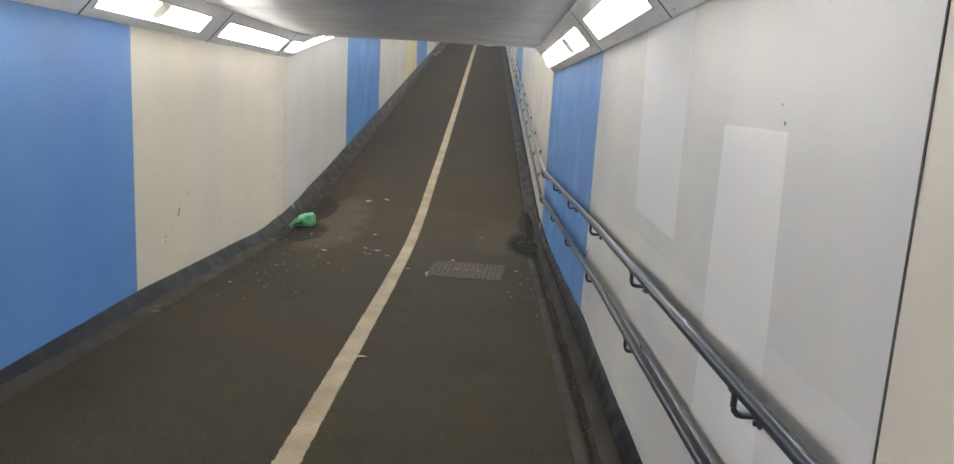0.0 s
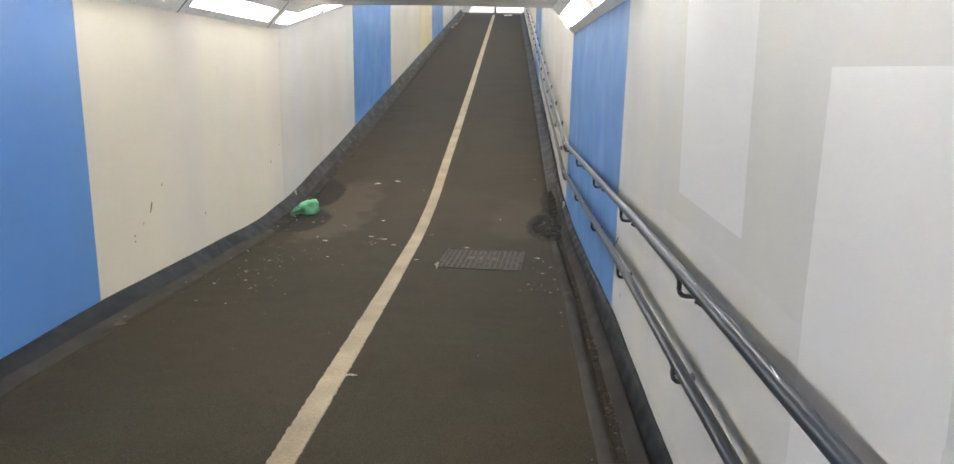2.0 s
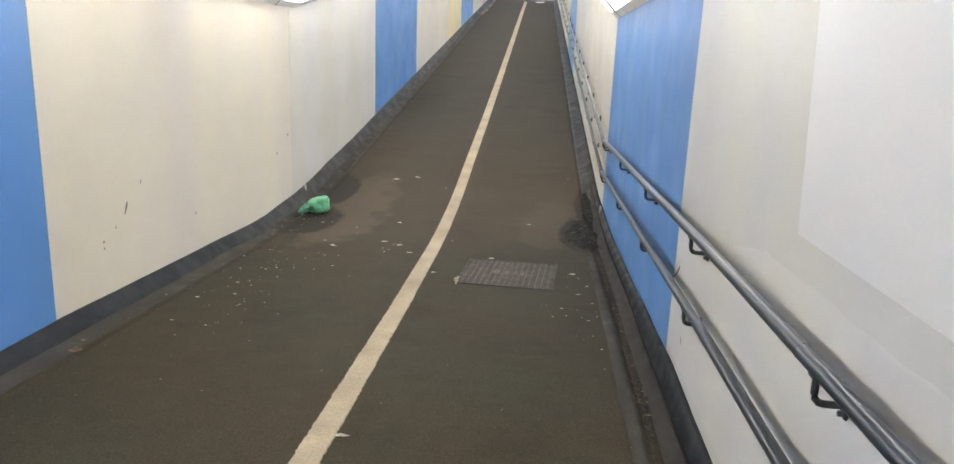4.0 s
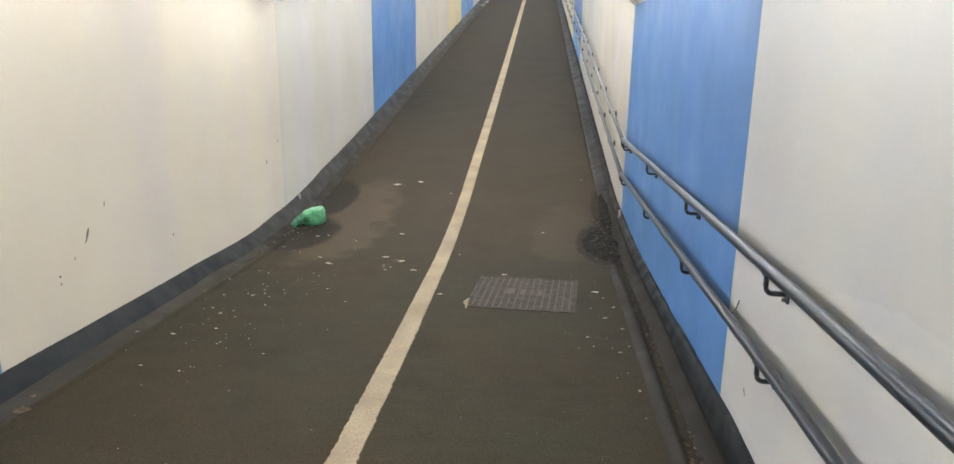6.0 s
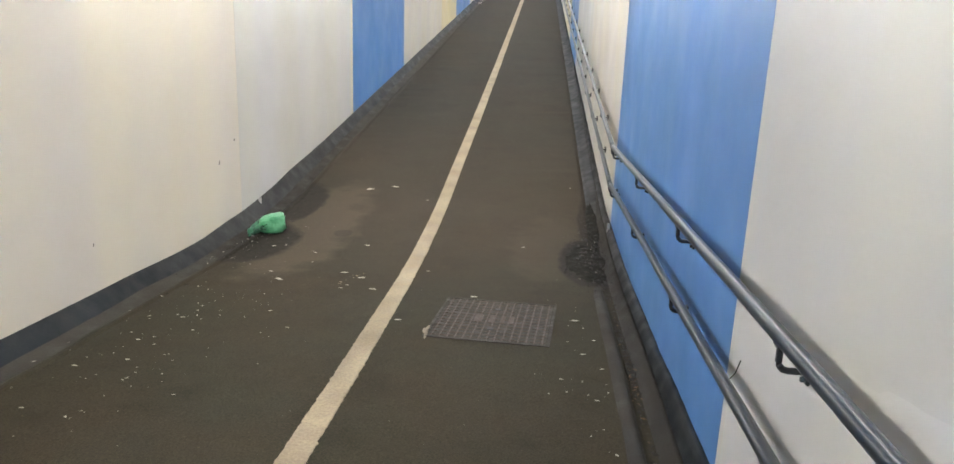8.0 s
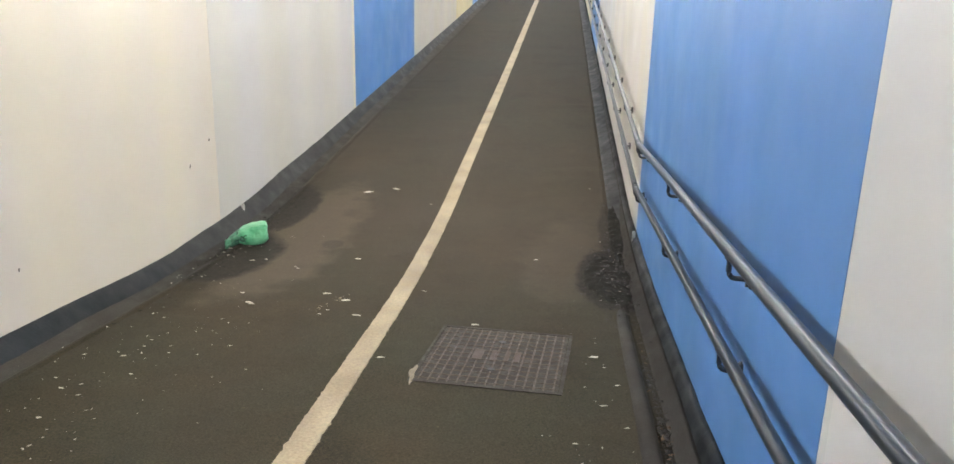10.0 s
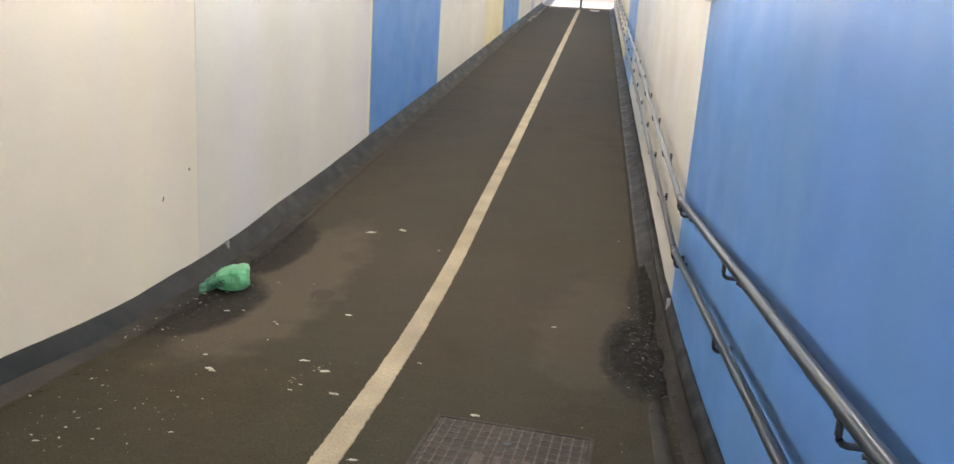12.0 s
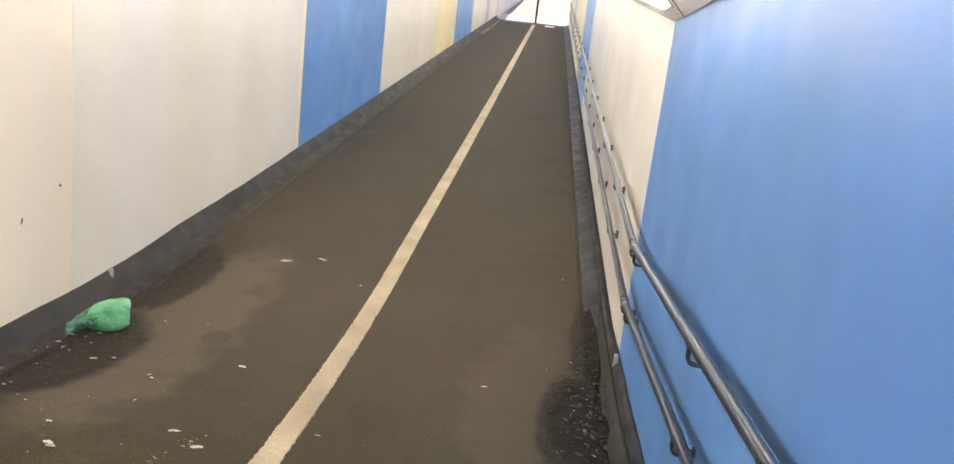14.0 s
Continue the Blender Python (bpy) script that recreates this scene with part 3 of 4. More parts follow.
post = empty("bollard", (-1.02, 36.5, fl(36.5)))
part("shaft", tube([(0, 0, -0.05), (0, 0, 0.95), (0, 0, 0.99), (0, 0, 1.02)], 0.042, 16), BLACK, post, smooth=False)
part("base_flange", tube([(0, 0, -0.02), (0, 0, 0.025)], 0.10, 16), BLACK, post)
part("cap_band", tube([(0, 0, 0.84), (0, 0, 0.9)], 0.047, 16), BLACK, post)
tagged(post, "slim black metal bollard at the end of the line", "bollard")


# ---- handrails on the wall ----
OFF = 0.075                     # rail centre to wall


def bracket_meshes():
    """The bent arm with its saddle, the wall plate and one bolt head, all set out from the rail's centre."""
    o = OFF
    arm = bmesh.new()
    tube([(0, 0, -0.010), (0, 0, -0.060), (0.003, 0, -0.070), (0.011, 0, -0.079), (0.022, 0, -0.082), (o, 0, -0.082)], 0.0085, 10, arm)
    box(arm, -0.012, 0.012, -0.022, 0.022, -0.026, -0.015, 0.003)
    plate = box(bmesh.new(), o - 0.012, o - 0.002, -0.016, 0.016, -0.112, -0.052, 0.003)
    bolt = tube([(o - 0.012, 0, 0), (o - 0.019, 0, 0), (o - 0.021, 0, 0)], 0.0068, 6)
    return to_mesh("bracket", arm, BRACK), to_mesh("wall_plate", plate, BRACK), to_mesh("bolt", bolt, BRACK)


BRACKET, PLATE, BOLT = bracket_meshes()


def handrail(height, label, near, sink, chips=()):
    """A tube on brackets; it stands higher before the blue panel and sinks along it."""
    top = empty("handrail", (XR - OFF + bend(9.4), 9.4, S1 * (9.4 - RK) + height))
    o = top.location
    kk = 9.45

    def at(y):
        z = S1 * (y - RK) if y < kk else S2 * (y - RK) + (S1 - S2) * (kk - RK)
        for (a, za), (b, zb) in zip(((4.5, near), (6.8, sink)), ((6.8, sink), (9.3, 0.0))):
            if y < a and a == 4.5:
                z += near
            elif a <= y < b:
                z += za + (zb - za) * (y - a) / (b - a)
        return Vector((bend(y) - bend(9.4), y - o.y, z + height - o.z))

    for name, run in (("rail", (Y0 + 0.5, 4.45, 4.6, 5.4, 6.2, 6.7, 7.0, 8.0, 9.36, kk)), ("rail", (kk + 0.012, 9.52, 9.6, Y1 - 0.3))):
        part(name, tube([at(y) for y in run], 0.0199, 24), RAILP, top, "blue-grey gloss-painted steel tube", True)
    part("coupling", tube([at(kk - 0.02), at(kk + 0.03)], 0.0217, 20), RAILP, top)
    for y in [4.81 - 1.48 * k for k in range(8, 0, -1)] + [4.81, 6.28, 7.8, 9.36] + [9.52 + 1.3 * k for k in range(0, 21)]:
        b = new("bracket", BRACKET)
        b.parent = top
        b.location = at(y)
        for piece, mesh, z in (("wall_plate", PLATE, 0.0), ("bolt", BOLT, -0.101), ("bolt", BOLT, -0.062)):
            c = new(piece, mesh)
            c.parent = b
            c.location = (0, 0, z)
    for y in (3.43, 6.95, 11.8, 17.0, 22.5, 28.0):
        part("weld", tube([at(y - 0.003), at(y + 0.003)], 0.0208, 20), RAILP, top)
    for y, size, turn in chips:
        bm = bmesh.new()
        bmesh.ops.create_icosphere(bm, subdivisions=2, radius=1.0)
        for v in bm.verts:
            v.co *= 1 + 0.5 * noise.noise(v.co * 2 + Vector((y, 0, 0)))
            a, b = v.co.x * size, v.co.y * size * 0.16
            c, d = math.cos(turn), math.sin(turn)
            along, across = a * c - b * d, a * d + b * c + 0.25
            lift = 0.0199 + 0.0008 * max(0.0, v.co.z)
            v.co = at(y + along) + Vector((lift * math.sin(across * 9 - 2.4), 0, lift * math.cos(across * 9 - 2.4)))
        part("paint_chip", bm, WPAINT, top, "bare pale chip in the paint")
    tagged(top, label, "handrail", "handrails on the wall")


handrail(0.908, "upper blue-grey painted steel handrail on wall brackets", 0.020, -0.003, ((2.37, 0.045, 0.5), (3.10, 0.012, 1.3)))
handrail(0.597, "lower blue-grey painted steel handrail on wall brackets", 0.031, -0.003)


# ---- manhole cover ----
def manhole_cover():
    cx, cy, turn = -0.187, 7.553, -3.5
    top = empty("manhole_cover", (cx, cy, fl(cy)))
    top.rotation_euler = (math.atan(S1), 0, radians(turn))
    w, d = 0.338, 0.374
    bm = bmesh.new()
    box(bm, -w, w, -d, d, -0.03, 0.002)
    part("plate", bm, IRON, top, "dark rusted cast iron plate")
    bm = bmesh.new()
    for x0, x1, y0, y1 in ((-w - 0.022, -w - 0.004, -d - 0.022, d + 0.022), (w + 0.004, w + 0.022, -d - 0.022, d + 0.022), (-w - 0.004, w + 0.004, -d - 0.022, -d - 0.004), (-w - 0.004, w + 0.004, d + 0.004, d + 0.022)):
        box(bm, x0, x1, y0, y1, -0.03, 0.004)
    part("frame", bm, IRON, top, "cast iron frame flush with the asphalt")
    for count, along, mesh in ((15, 0, RIB_Y), (13, 1, RIB_X)):
        for i in range(count):
            k = (i + 0.5) / count * 2 - 1
            rib = new("rib", mesh)
            rib.parent = top
            rib.location = (k * w, 0, 0.002) if along == 0 else (0, k * d, 0.0026)
    bm = bmesh.new()
    box(bm, -0.12, -0.07, -0.07, 0.07, 0.002, 0.008, 0.002)
    box(bm, -0.03, -0.005, -0.07, 0.07, 0.002, 0.008, 0.002)
    box(bm, 0.04, 0.065, -0.07, 0.07, 0.002, 0.008, 0.002)
    box(bm, 0.095, 0.12, -0.07, 0.07, 0.002, 0.008, 0.002)
    part("badge", bm, IRONW, top, "raised worn maker's plate")
    for y in (-0.18, 0.2):
        bm = tube([(0.0, y, 0.004), (0.0, y, 0.0075)], 0.02, 12)
        part("keyhole", bm, SEAM, top)
    tagged(top, "square cast iron manhole cover with studded grid in the asphalt", "manhole cover")


def rib_mesh(a, b):
    """A worn raised rib, broken by dips along its length."""
    bm = bmesh.new()
    long_x = a > b
    n = 26
    rows = []
    for i in range(n + 1):
        k = (i / n * 2 - 1) * (a if long_x else b)
        up = 0.0042 if i % 2 else 0.0012
        h = b if long_x else a
        rows.append([bm.verts.new((k, s * h, z) if long_x else (s * h, k, z)) for s, z in ((-1, 0.0), (-0.6, up), (0.6, up), (1, 0.0))])
    for p, q in zip(rows, rows[1:]):
        for i in range(3):
            bm.faces.new((p[i], p[i + 1], q[i + 1], q[i]))
    return to_mesh("rib", bm, IRONW)


RIB_X, RIB_Y = rib_mesh(0.334, 0.0045), rib_mesh(0.0045, 0.37)
manhole_cover()


def blob(cx, cy, rx, ry, h, seed, wob=0.3, rings=7, sides=40, lift=0.0):
    """A low uneven spread of matter on the floor."""
    bm = bmesh.new()
    last = None
    centre = bm.verts.new((cx, cy, fl(cy) + h + lift))
    for r in range(1, rings + 1):
        k = r / rings
        ring = []
        for s in range(sides):
            a = 2 * math.pi * s / sides
            e = 1 + wob * noise.noise((math.cos(a) * 1.4 + seed, math.sin(a) * 1.4, seed)) * 1.6 + wob * 0.5 * noise.noise((math.cos(a) * 5 + seed, math.sin(a) * 5, 3))
            x, y = cx + math.cos(a) * rx * k * e, cy + math.sin(a) * ry * k * e
            z = fl(y) + lift + max(0.0, (-2.37 - x) * 0.2) + h * (1 - k * k) * (0.75 + 0.6 * noise.noise((x * 14, y * 14, seed))) + (0.004 if k < 1 else -0.004)
            ring.append(bm.verts.new((x, y, z)))
        for s in range(sides):
            if last:
                bm.faces.new((last[s], last[(s + 1) % sides], ring[(s + 1) % sides], ring[s]))
            else:
                bm.faces.new((centre, ring[(s + 1) % sides], ring[s]))
        last = ring
    return bm


mort = part("broken_mortar", blob(-0.562, 7.27, 0.018, 0.085, 0.006, 4.4, 0.6, 4, 30), MORTAR)
tagged(mort, "pale broken mortar at the edge of the manhole cover", "mortar", kind="stuff")
for args, lab, m in (
        ((0.44, 9.03, 0.17, 0.48, 0.013, 2.7, 0.25, 9, 48), "damp black mud and leaf mould at the low point", MUD),
        ((0.53, 10.2, 0.05, 0.7, 0.008, 8.2, 0.3), "damp dark silt along the gutter", MUD)):
    tagged(part("mud_patch", blob(*args), m, None, "", True), lab, "mud", kind="stuff")


# ---- green bag ----
def plastic_bag():
    """A knotted-up bag: a full boxy body with pulled folds, a limp torn mouth and dark print."""
    top = empty("plastic_bag")

    def skin(d, out=0.0):
        n = (abs(d.x) ** 4.6 + abs(d.y) ** 4.6 + abs(d.z) ** 4.6) ** (1 / 4.6)
        p = d / n
        folds = abs(noise.noise(Vector((p.x * 2.2, p.y * 3.4, p.z * 3.4)) + Vector((1.7, 0.4, 5.2))))
        f = 1 + 0.09 * noise.noise(p * 1.5) + 0.13 * folds - 0.05 * abs(noise.noise(p * 5.0 + Vector((3, 1, 2)))) + out
        q = Vector((p.x * 0.106, p.y * 0.086, p.z * 0.078)) * f
        if q.x < 0:
            q.y *= 1 + 2.2 * q.x
            q.z *= 1 + 2.6 * q.x
        q.z = max(q.z + 0.10 * q.x, -0.066)
        return q

    bm = bmesh.new()
    bmesh.ops.create_icosphere(bm, subdivisions=5, radius=1.0)
    for v in bm.verts:
        v.co = skin(v.co.normalized())
    part("body", bm, BAG, top, "", True)
    bm = bmesh.new()
    rows = []
    for i in range(17):
        k = i / 16
        ring = []
        for j in range(20):
            a = 2 * math.pi * j / 20
            w = (0.074 - 0.026 * k) * (1 + 0.5 * noise.noise((k * 6, math.cos(a) * 2, math.sin(a) * 2)) + 0.28 * math.sin(4 * a + 7 * k))
            ring.append(bm.verts.new((-0.060 - 0.150 * k, -0.01 - 0.03 * k + 0.02 * math.sin(k * 5) + w * math.cos(a), max(-0.066, -0.006 - 0.050 * k + 0.62 * w * math.sin(a)))))
        rows.append(ring)
    for p, q in zip(rows, rows[1:]):
        for j in range(20):
            bm.faces.new((p[j], p[(j + 1) % 20], q[(j + 1) % 20], q[j]))
    bm.faces.new(rows[0])
    bm.faces.new(rows[-1][::-1])
    part("torn_mouth", bm, BAGDARK, top, "muddy darker green torn mouth of the bag", True)
    for cx, cz, bow in ((-0.62, 0.02, 1.0), (-0.40, 0.06, -1.0)):
        bm = bmesh.new()
        last = None
        for i in range(9):
            a = radians(-130 + 32.5 * i)
            row = [bm.verts.new(skin(Vector((cx + bow * rr * math.cos(a), -0.78, cz + rr * 1.9 * math.sin(a))).normalized(), 0.035)) for rr in (0.062, 0.105)]
            if last:
                bm.faces.new((last[0], last[1], row[1], row[0]))
            last = row
        bmesh.ops.solidify(bm, geom=bm.faces[:], thickness=0.0015)
        part("print_mark", bm, BAGINK, top, "dark green printed mark")
    top.matrix_world = pose(-2.238, 9.44, fl(9.44) + 0.074, 4, 0, 24)
    tagged(top, "crumpled bright green plastic bag lying in mud by the wall", "plastic bag")


BAGDARK = simple("muddy_film", (0.025, 0.085, 0.05), (0.085, 0.29, 0.17), 30, 0.45, 0.5)
BAGINK = simple("bag_ink", (0.008, 0.03, 0.018), (0.02, 0.07, 0.04), 30, 0.5, 0.2)
plastic_bag()


# ---- near panel joint and fresh paint patches on the wall ----
part("joint", sweep([(XR - 0.0025, 0.13), (XR + 0.004, 0.13), (XR + 0.004, SPRING + 0.01), (XR - 0.0025, SPRING + 0.01)], [1.3055, 1.3115]), SEAM, wall_right, "dark open joint between panels")


def paint_patch(outline, thick=0.0008, material=PATCHW, label="fresher white paint patch"):
    """A fresh coat over older paint: (y, height over the floor) corners, softened."""
    bm = bmesh.new()
    cy, ch = sum(y for y, _ in outline) / len(outline), sum(h for _, h in outline) / len(outline)
    lo = [bm.verts.new((XR + 0.0003, y + math.copysign(0.012, y - cy), fl(y) + h + math.copysign(0.015, h - ch))) for y, h in outline]
    hi = [bm.verts.new((XR - thick, y, fl(y) + h)) for y, h in outline]
    n = len(outline)
    bm.faces.new(hi)
    for i in range(n):
        bm.faces.new((lo[i], lo[(i + 1) % n], hi[(i + 1) % n], hi[i]))
    part("paint_patch", bm, material, wall_right, label)


def rounded(corners, r=0.05):
    out = []
    n = len(corners)
    for i, (y, h) in enumerate(corners):
        a, b = Vector(corners[i - 1]), Vector(corners[(i + 1) % n])
        c = Vector((y, h))
        p, q = c + (a - c).normalized() * r, c + (b - c).normalized() * r
        for k in (0, 0.25, 0.5, 0.75, 1):
            w = (1 - k) ** 2 * p + 2 * k * (1 - k) * c + k * k * q
            out.append((w.x, w.y))
    return out


top = [(1.34 + 0.06 * i, 1.012 - min(0.2, 0.16 * max(0.0, 0.06 * i - 2.7)) + 0.016 * noise.noise((i * 0.31, 4, 0)) + 0.010 * noise.noise((i * 1.1, 7, 0))) for i in range(70)]
paint_patch([(1.34, 0.18), (5.49, 0.22)] + top[::-1], 0.0006, BAND, "paler repainted band along the foot of the wall")
paint_patch(rounded([(2.96, 1.125), (3.79, 1.14), (3.89, 2.02), (3.00, 2.02)], 0.006))
paint_patch(rounded([(1.87, 0.62), (2.46, 0.60), (2.445, 1.55), (1.93, 1.54)], 0.006))


def scuffs(parent, marks):
    for x, y, z, a, b, turn in marks:
        bm = bmesh.new()
        side = 1 if x < 0 else -1
        vs = []
        for k in range(9):
            t = 2 * math.pi * k / 9
            e = 1 + 0.4 * noise.noise((y * 9 + math.cos(t), z * 9, math.sin(t)))
            u, v = math.cos(t) * a * e, math.sin(t) * b * e
            c, d = math.cos(radians(turn)), math.sin(radians(turn))
            vs.append((y + u * c - v * d, z + u * d + v * c))
        lo = [bm.verts.new((x, p, q)) for p, q in vs]
        hi = [bm.verts.new((x + side * 0.0016, y + (p - y) * 0.8, z + (q - z) * 0.8)) for p, q in vs]
        bm.faces.new(hi)
        for i in range(9):
            bm.faces.new((lo[i], lo[(i + 1) % 9], hi[(i + 1) % 9], hi[i]))
        part("scuff", bm, SCUFF, parent)


scuffs(wall_left, [(XL, 6.343, 0.714, 0.045, 0.010, 62), (XL, 6.538, 0.85, 0.016, 0.004, 80), (XL, 6.068, 0.561, 0.010, 0.008, 0), (XL, 6.07, 0.52, 0.009, 0.006, 90),
                   (XL, 7.32, 0.471, 0.012, 0.006, 80), (XL, 9.165, 0.673, 0.018, 0.009, 70), (XL, 9.49, 0.82, 0.014, 0.011, 0), (XL, 6.21, 0.62, 0.014, 0.004, 70)])
scuffs(wall_right, [(XR, 1.952, 1.862, 0.004, 0.005, 0), (XR, 1.986, 1.907, 0.0025, 0.003, 0), (XR, 9.93, 0.36, 0.018, 0.022, 0), (XR, 5.2, 0.50, 0.02, 0.006, 50)])


# ---- twig on the wall ----
twig = part("twig", tube([(XR - 0.052, 5.34, fl(5.34) + 0.588), (XR - 0.02, 5.365, fl(5.36) + 0.612), (XR - 0.002, 5.39, fl(5.39) + 0.645)], 0.0022, 6), LEAF)
tagged(twig, "thin dry twig caught between the handrail and the wall", "twig")


def dead_leaf(x, y, z, size, turn):
    """A curled dry leaf: two halves folded along a rib, with a lobed edge."""
    bm = bmesh.new()
    rows = []
    for i in range(9):
        k = i / 8
        w = 0.34 * math.sin(math.pi * min(1.0, k * 1.05)) ** 0.7 * (1 + 0.3 * math.sin(k * 17))
        curl = 0.22 * (k - 0.5) ** 2
        rows.append([bm.verts.new(((k - 0.5) * size, o * w * size, size * (curl + 0.28 * abs(o) * w + 0.03 + th))) for o, th in ((-1, 0), (-0.5, 0.012), (0, 0), (0.5, 0.012), (1, 0))])
    for p, q in zip(rows, rows[1:]):
        for i in range(4):
            bm.faces.new((p[i], p[i + 1], q[i + 1], q[i]))
    bmesh.ops.solidify(bm, geom=bm.faces[:], thickness=0.0012)
    ob = part("dead_leaf", bm, DRYLEAF, None, "", True)
    ob.matrix_world = pose(x, y, z, 6, 0, turn)
    tagged(ob, "curled orange-brown dry leaf at the foot of the wall", "leaf")


DRYLEAF = simple("dry_leaf", (0.06, 0.034, 0.017), (0.17, 0.10, 0.05), 40, 0.7, 0.3)
dead_leaf(-2.345, 5.36, fl(5.36) + 0.008, 0.075, 25)
dead_leaf(-2.40, 5.52, fl(5.52) + 0.006, 0.035, 100)


# ---- litter ----
def scrap_mesh(seed, flat):
    """A crumpled or torn scrap about one unit across."""
    bm = bmesh.new()
    bmesh.ops.create_icosphere(bm, subdivisions=2, radius=0.5)
    for v in bm.verts:
        p = v.co
        f = 1 + 0.8 * noise.noise(p * 3 + Vector((seed, 0, 0)))
        v.co = Vector((p.x * f, p.y * f * 0.4 + 0.25 * p.x * math.sin(seed * 2.0), max(-0.02, p.z * flat * f)))
    return to_mesh("litter_scrap", bm, PAPER if seed % 3 else FLECK)


SCRAPS = [scrap_mesh(i, (0.06, 0.14, 0.22)[i % 3]) for i in range(6)]
LITTER = ((-2.15, 6.93), (-2.06, 6.83), (-1.74, 8.15), (-1.05, 8.04), (-0.76, 7.43), (-1.46, 10.97), (-0.07, 9.37), (-0.355, 8.0), (-1.34, 8.41),
          (-1.24, 8.1), (-2.17, 6.43), (-2.32, 7.6), (-2.05, 7.27), (-1.73, 8.93), (0.205, 6.68), (0.37, 6.45), (-0.75, 8.57), (-1.35, 7.17),
          (-2.11, 5.95), (-1.19, 8.3), (-1.70, 8.9), (-1.72, 8.13), (-1.55, 7.45), (-2.0, 7.23), (-1.26, 8.02), (-1.35, 9.18), (-0.745, 4.65), (-2.2, 9.2),
          (-1.702, 10.856), (-2.36, 9.27), (-2.44, 9.12), (-2.08, 9.02), (-1.99, 9.06), (0.33, 7.05), (0.40, 7.28), (0.30, 7.62), (0.42, 6.85), (-1.86, 8.33), (-1.07, 10.6), (-2.03, 11.9), (0.34, 11.2))
SIZES = {4: 0.05, 5: 0.085, 2: 0.07, 3: 0.075, 7: 0.06, 6: 0.05, 19: 0.07, 8: 0.06, 21: 0.06, 26: 0.07, 25: 0.06, 28: 0.10, 29: 0.05, 30: 0.075, 31: 0.05, 33: 0.05, 35: 0.06}
for i, (x, y) in enumerate(LITTER):
    ob = new("litter_scrap", SCRAPS[i % 6])
    size = 0.74 * SIZES.get(i, 0.022 + 0.02 * rng.random())
    ob.matrix_world = pose(x, y, fl(y) + 0.006, math.degrees(math.atan(S1 if y < YK else S2)), 0, rng.uniform(-25, 25)) @ Matrix.Scale(size, 4)
    tagged(ob, "small pale scrap of litter lying on the asphalt", "litter", "litter on the floor")


def scatter(name, count, place, sizes, material, label, category, upright=0.25):
    """Countless small bits, each a bent sliver."""
    verts, faces = [], []
    for _ in range(count):
        x, y, h = place()
        s = rng.uniform(*sizes)
        t = rng.uniform(0, math.tau)
        c, d = math.cos(t), math.sin(t)
        z = fl(y) + h
        n = len(verts)
        s *= rng.choice((1.0, 0.6, 0.35))
        w = s * rng.uniform(0.15, 0.7)
        for u, v, k in ((-s, -w * 0.4, 0.1), (0, -w, rng.random() * upright), (s, 0, rng.random() * upright), (0, w, rng.random() * upright), (0, 0, upright * 0.9 + 0.06)):
            verts.append((x + u * c - v * d, y + u * d + v * c, z + 0.001 + k * s))
        faces += [(n, n + 1, n + 4), (n + 1, n + 2, n + 4), (n + 2, n + 3, n + 4), (n + 3, n, n + 4)]
    me = bpy.data.meshes.new(name)
    me.from_pydata(verts, [], faces)
    me.materials.append(material)
    tagged(new(name, me), label, category, kind="stuff")


def around(cx, cy, sx, sy, h=0.004, x0=-2.5, x1=0.66):
    def f():
        while True:
            x, y = rng.gauss(cx, sx), rng.gauss(cy, sy)
            if x0 < x < x1:
                return x, y, h
    return f


scatter("floor_grit", 210, around(-1.98, 7.3, 0.26, 0.9), (0.003, 0.014), FLECK, "pale grit and crumbs scattered on the asphalt", "grit")
scatter("floor_grit", 45, around(0.33, 6.7, 0.10, 0.8, x1=0.45), (0.004, 0.013), FLECK, "pale grit scattered beside the gutter", "grit")
scatter("floor_grit", 260, lambda: (rng.uniform(-2.3, 0.5), rng.uniform(2, 14), 0.003), (0.002, 0.006), FLECK, "tiny pale grit over the asphalt", "grit")
scatter("leaf_litter", 260, around(0.50, 9.2, 0.09, 0.5, 0.012, 0.22, 0.61), (0.006, 0.030), LEAF, "dead leaves and mould in the gutter mud", "leaf litter", 0.5)
scatter("leaf_litter", 380, lambda: (rng.gauss(0.568, 0.016), rng.choice((rng.uniform(2.5, 9), rng.gauss(5.2, 0.25), rng.gauss(7.6, 0.4), rng.gauss(4.2, 0.2))), -0.019), (0.006, 0.020), LEAF, "brown leaf scraps along the gutter", "leaf litter", 0.5)
scatter("leaf_litter", 240, around(-2.38, 9.4, 0.09, 0.6, 0.014, -2.5, -2.1), (0.006, 0.02), LEAF, "dead leaf scraps in mud by the wall", "leaf litter", 0.5)
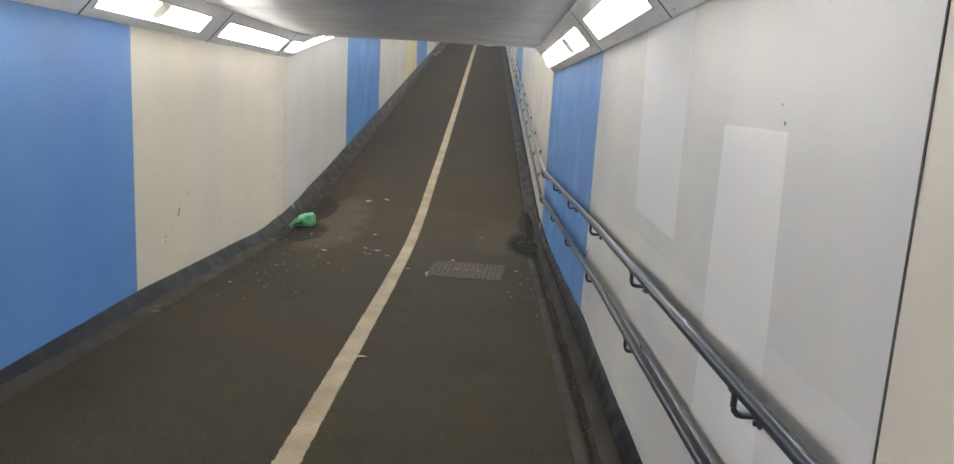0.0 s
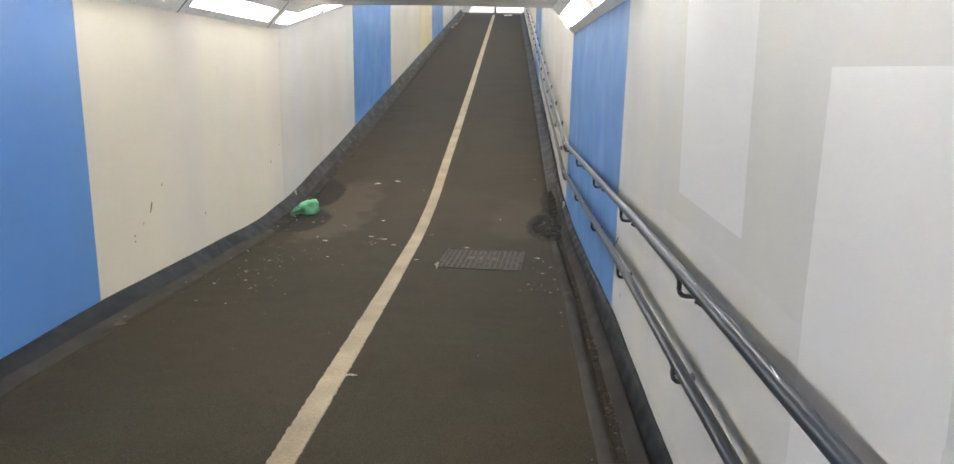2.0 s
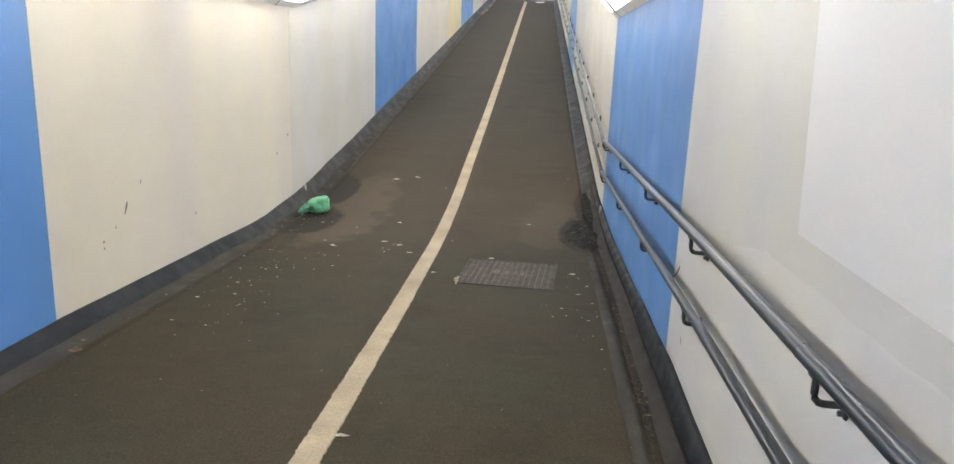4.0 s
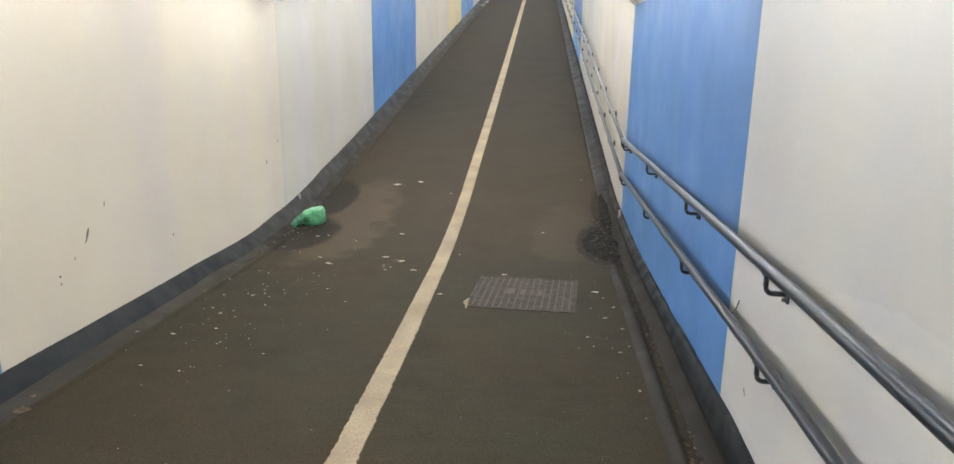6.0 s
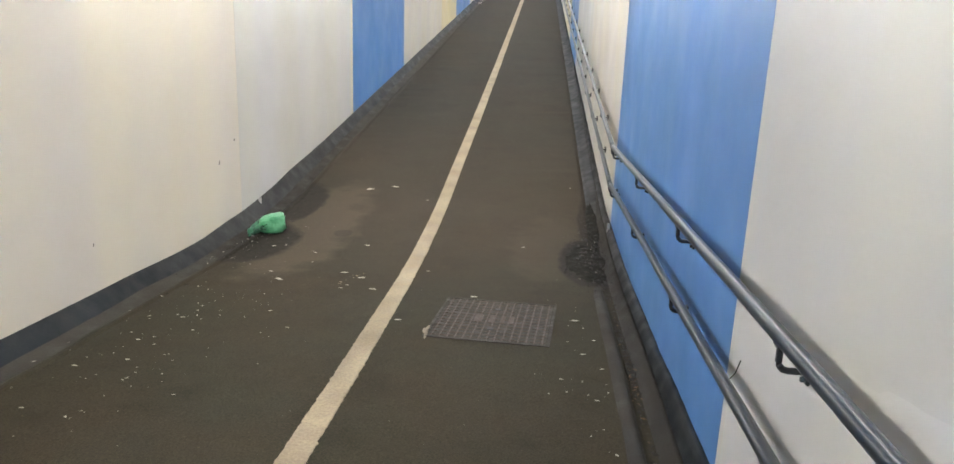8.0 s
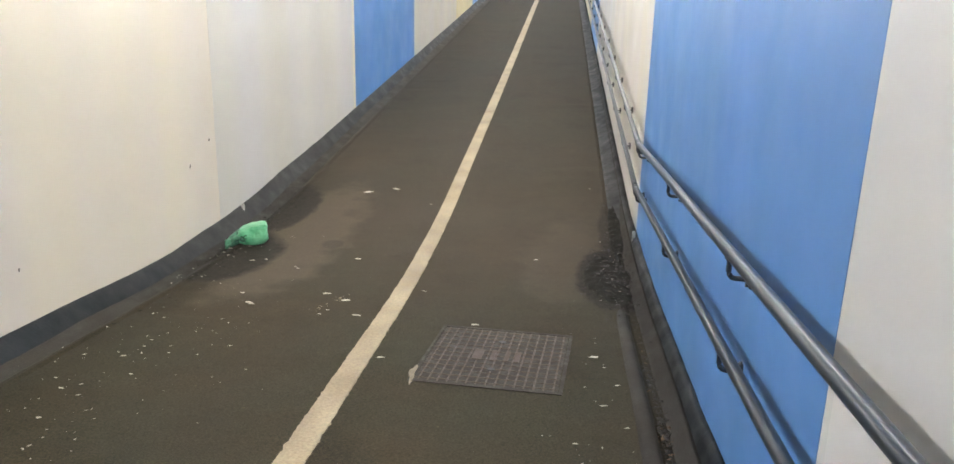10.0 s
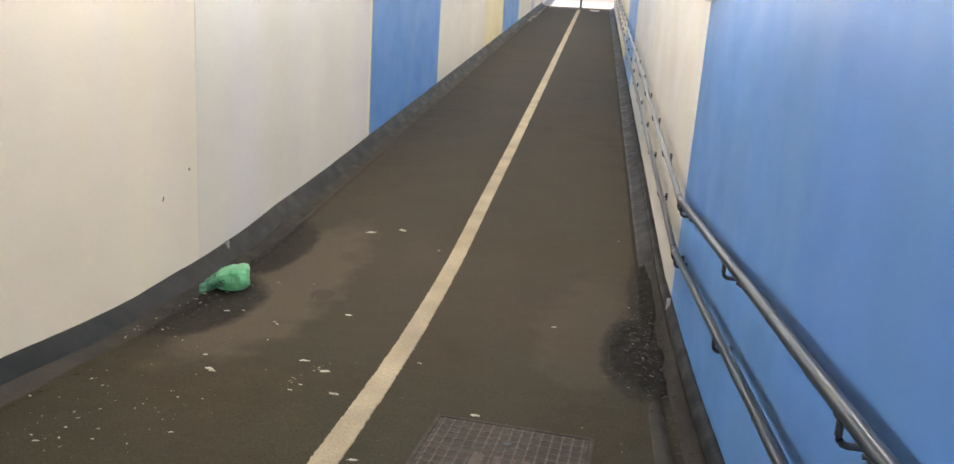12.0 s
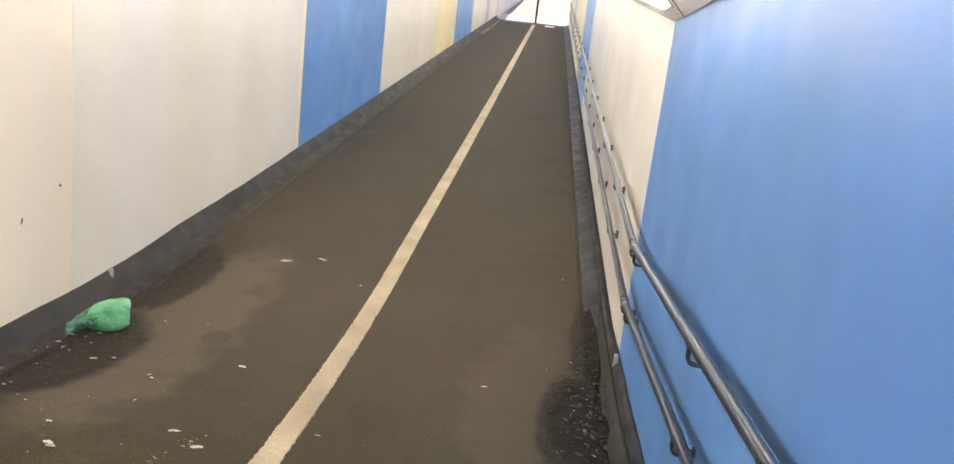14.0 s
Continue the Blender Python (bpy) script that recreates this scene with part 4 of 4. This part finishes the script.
scatter("leaf_litter", 160, lambda: (rng.uniform(-2.45, -2.3), rng.uniform(30, 36), 0.004), (0.02, 0.05), PAPER, "pale blown leaves along the foot of the wall", "leaf litter", 0.4)

scatter("mud_crumbs", 420, around(0.45, 9.2, 0.08, 0.4, 0.004, 0.1, 0.6), (0.003, 0.018), MUD, "crumbs of dark mud around the low point", "mud", 0.2)
scatter("mud_crumbs", 420, around(-2.3, 9.5, 0.07, 0.6, 0.006, -2.4, -1.9), (0.003, 0.016), MUD, "crumbs of dark mud around the low point", "mud", 0.2)

scatter("gutter_debris", 700, lambda: (rng.gauss(0.568, 0.015), rng.choice((rng.uniform(1.5, 8.8), rng.gauss(5.25, 0.2), rng.gauss(6.9, 0.35), rng.gauss(4.3, 0.15))), -0.020), (0.004, 0.024), LEAF, "dark leaf mould lying along the gutter", "leaf litter", 0.6)
scatter("gutter_debris", 230, lambda: (rng.gauss(0.568, 0.016), rng.choice((rng.uniform(3.0, 9.3), rng.gauss(5.25, 0.12), rng.gauss(6.75, 0.15), rng.gauss(4.35, 0.1), rng.gauss(3.7, 0.08))), -0.016), (0.004, 0.018), DRYLEAF, "brown leaf bits among the gutter debris", "leaf litter", 0.6)
scatter("gutter_debris", 300, lambda: (rng.gauss(0.48, 0.03), rng.uniform(9.6, 12.5), 0.012), (0.003, 0.014), LEAF, "dark leaf mould along the climbing gutter", "leaf litter", 0.5)
scatter("tan_crumbs", 26, around(-1.23, 8.33, 0.025, 0.035, 0.003), (0.003, 0.012), MORTAR, "tan crumbs scattered on the asphalt", "crumbs", 0.4)
scatter("tan_crumbs", 22, around(-1.30, 8.12, 0.03, 0.05, 0.003), (0.003, 0.010), MORTAR, "tan crumbs scattered on the asphalt", "crumbs", 0.4)
scatter("pale_crumbs", 26, around(0.45, 9.15, 0.09, 0.38, 0.014, 0.2, 0.6), (0.005, 0.018), FLECK, "pale bits lying in the gutter mud", "grit", 0.3)
scatter("pale_crumbs", 60, around(-2.28, 9.25, 0.09, 0.45, 0.012, -2.45, -1.95), (0.005, 0.019), FLECK, "pale bits lying in the mud by the wall", "grit", 0.3)
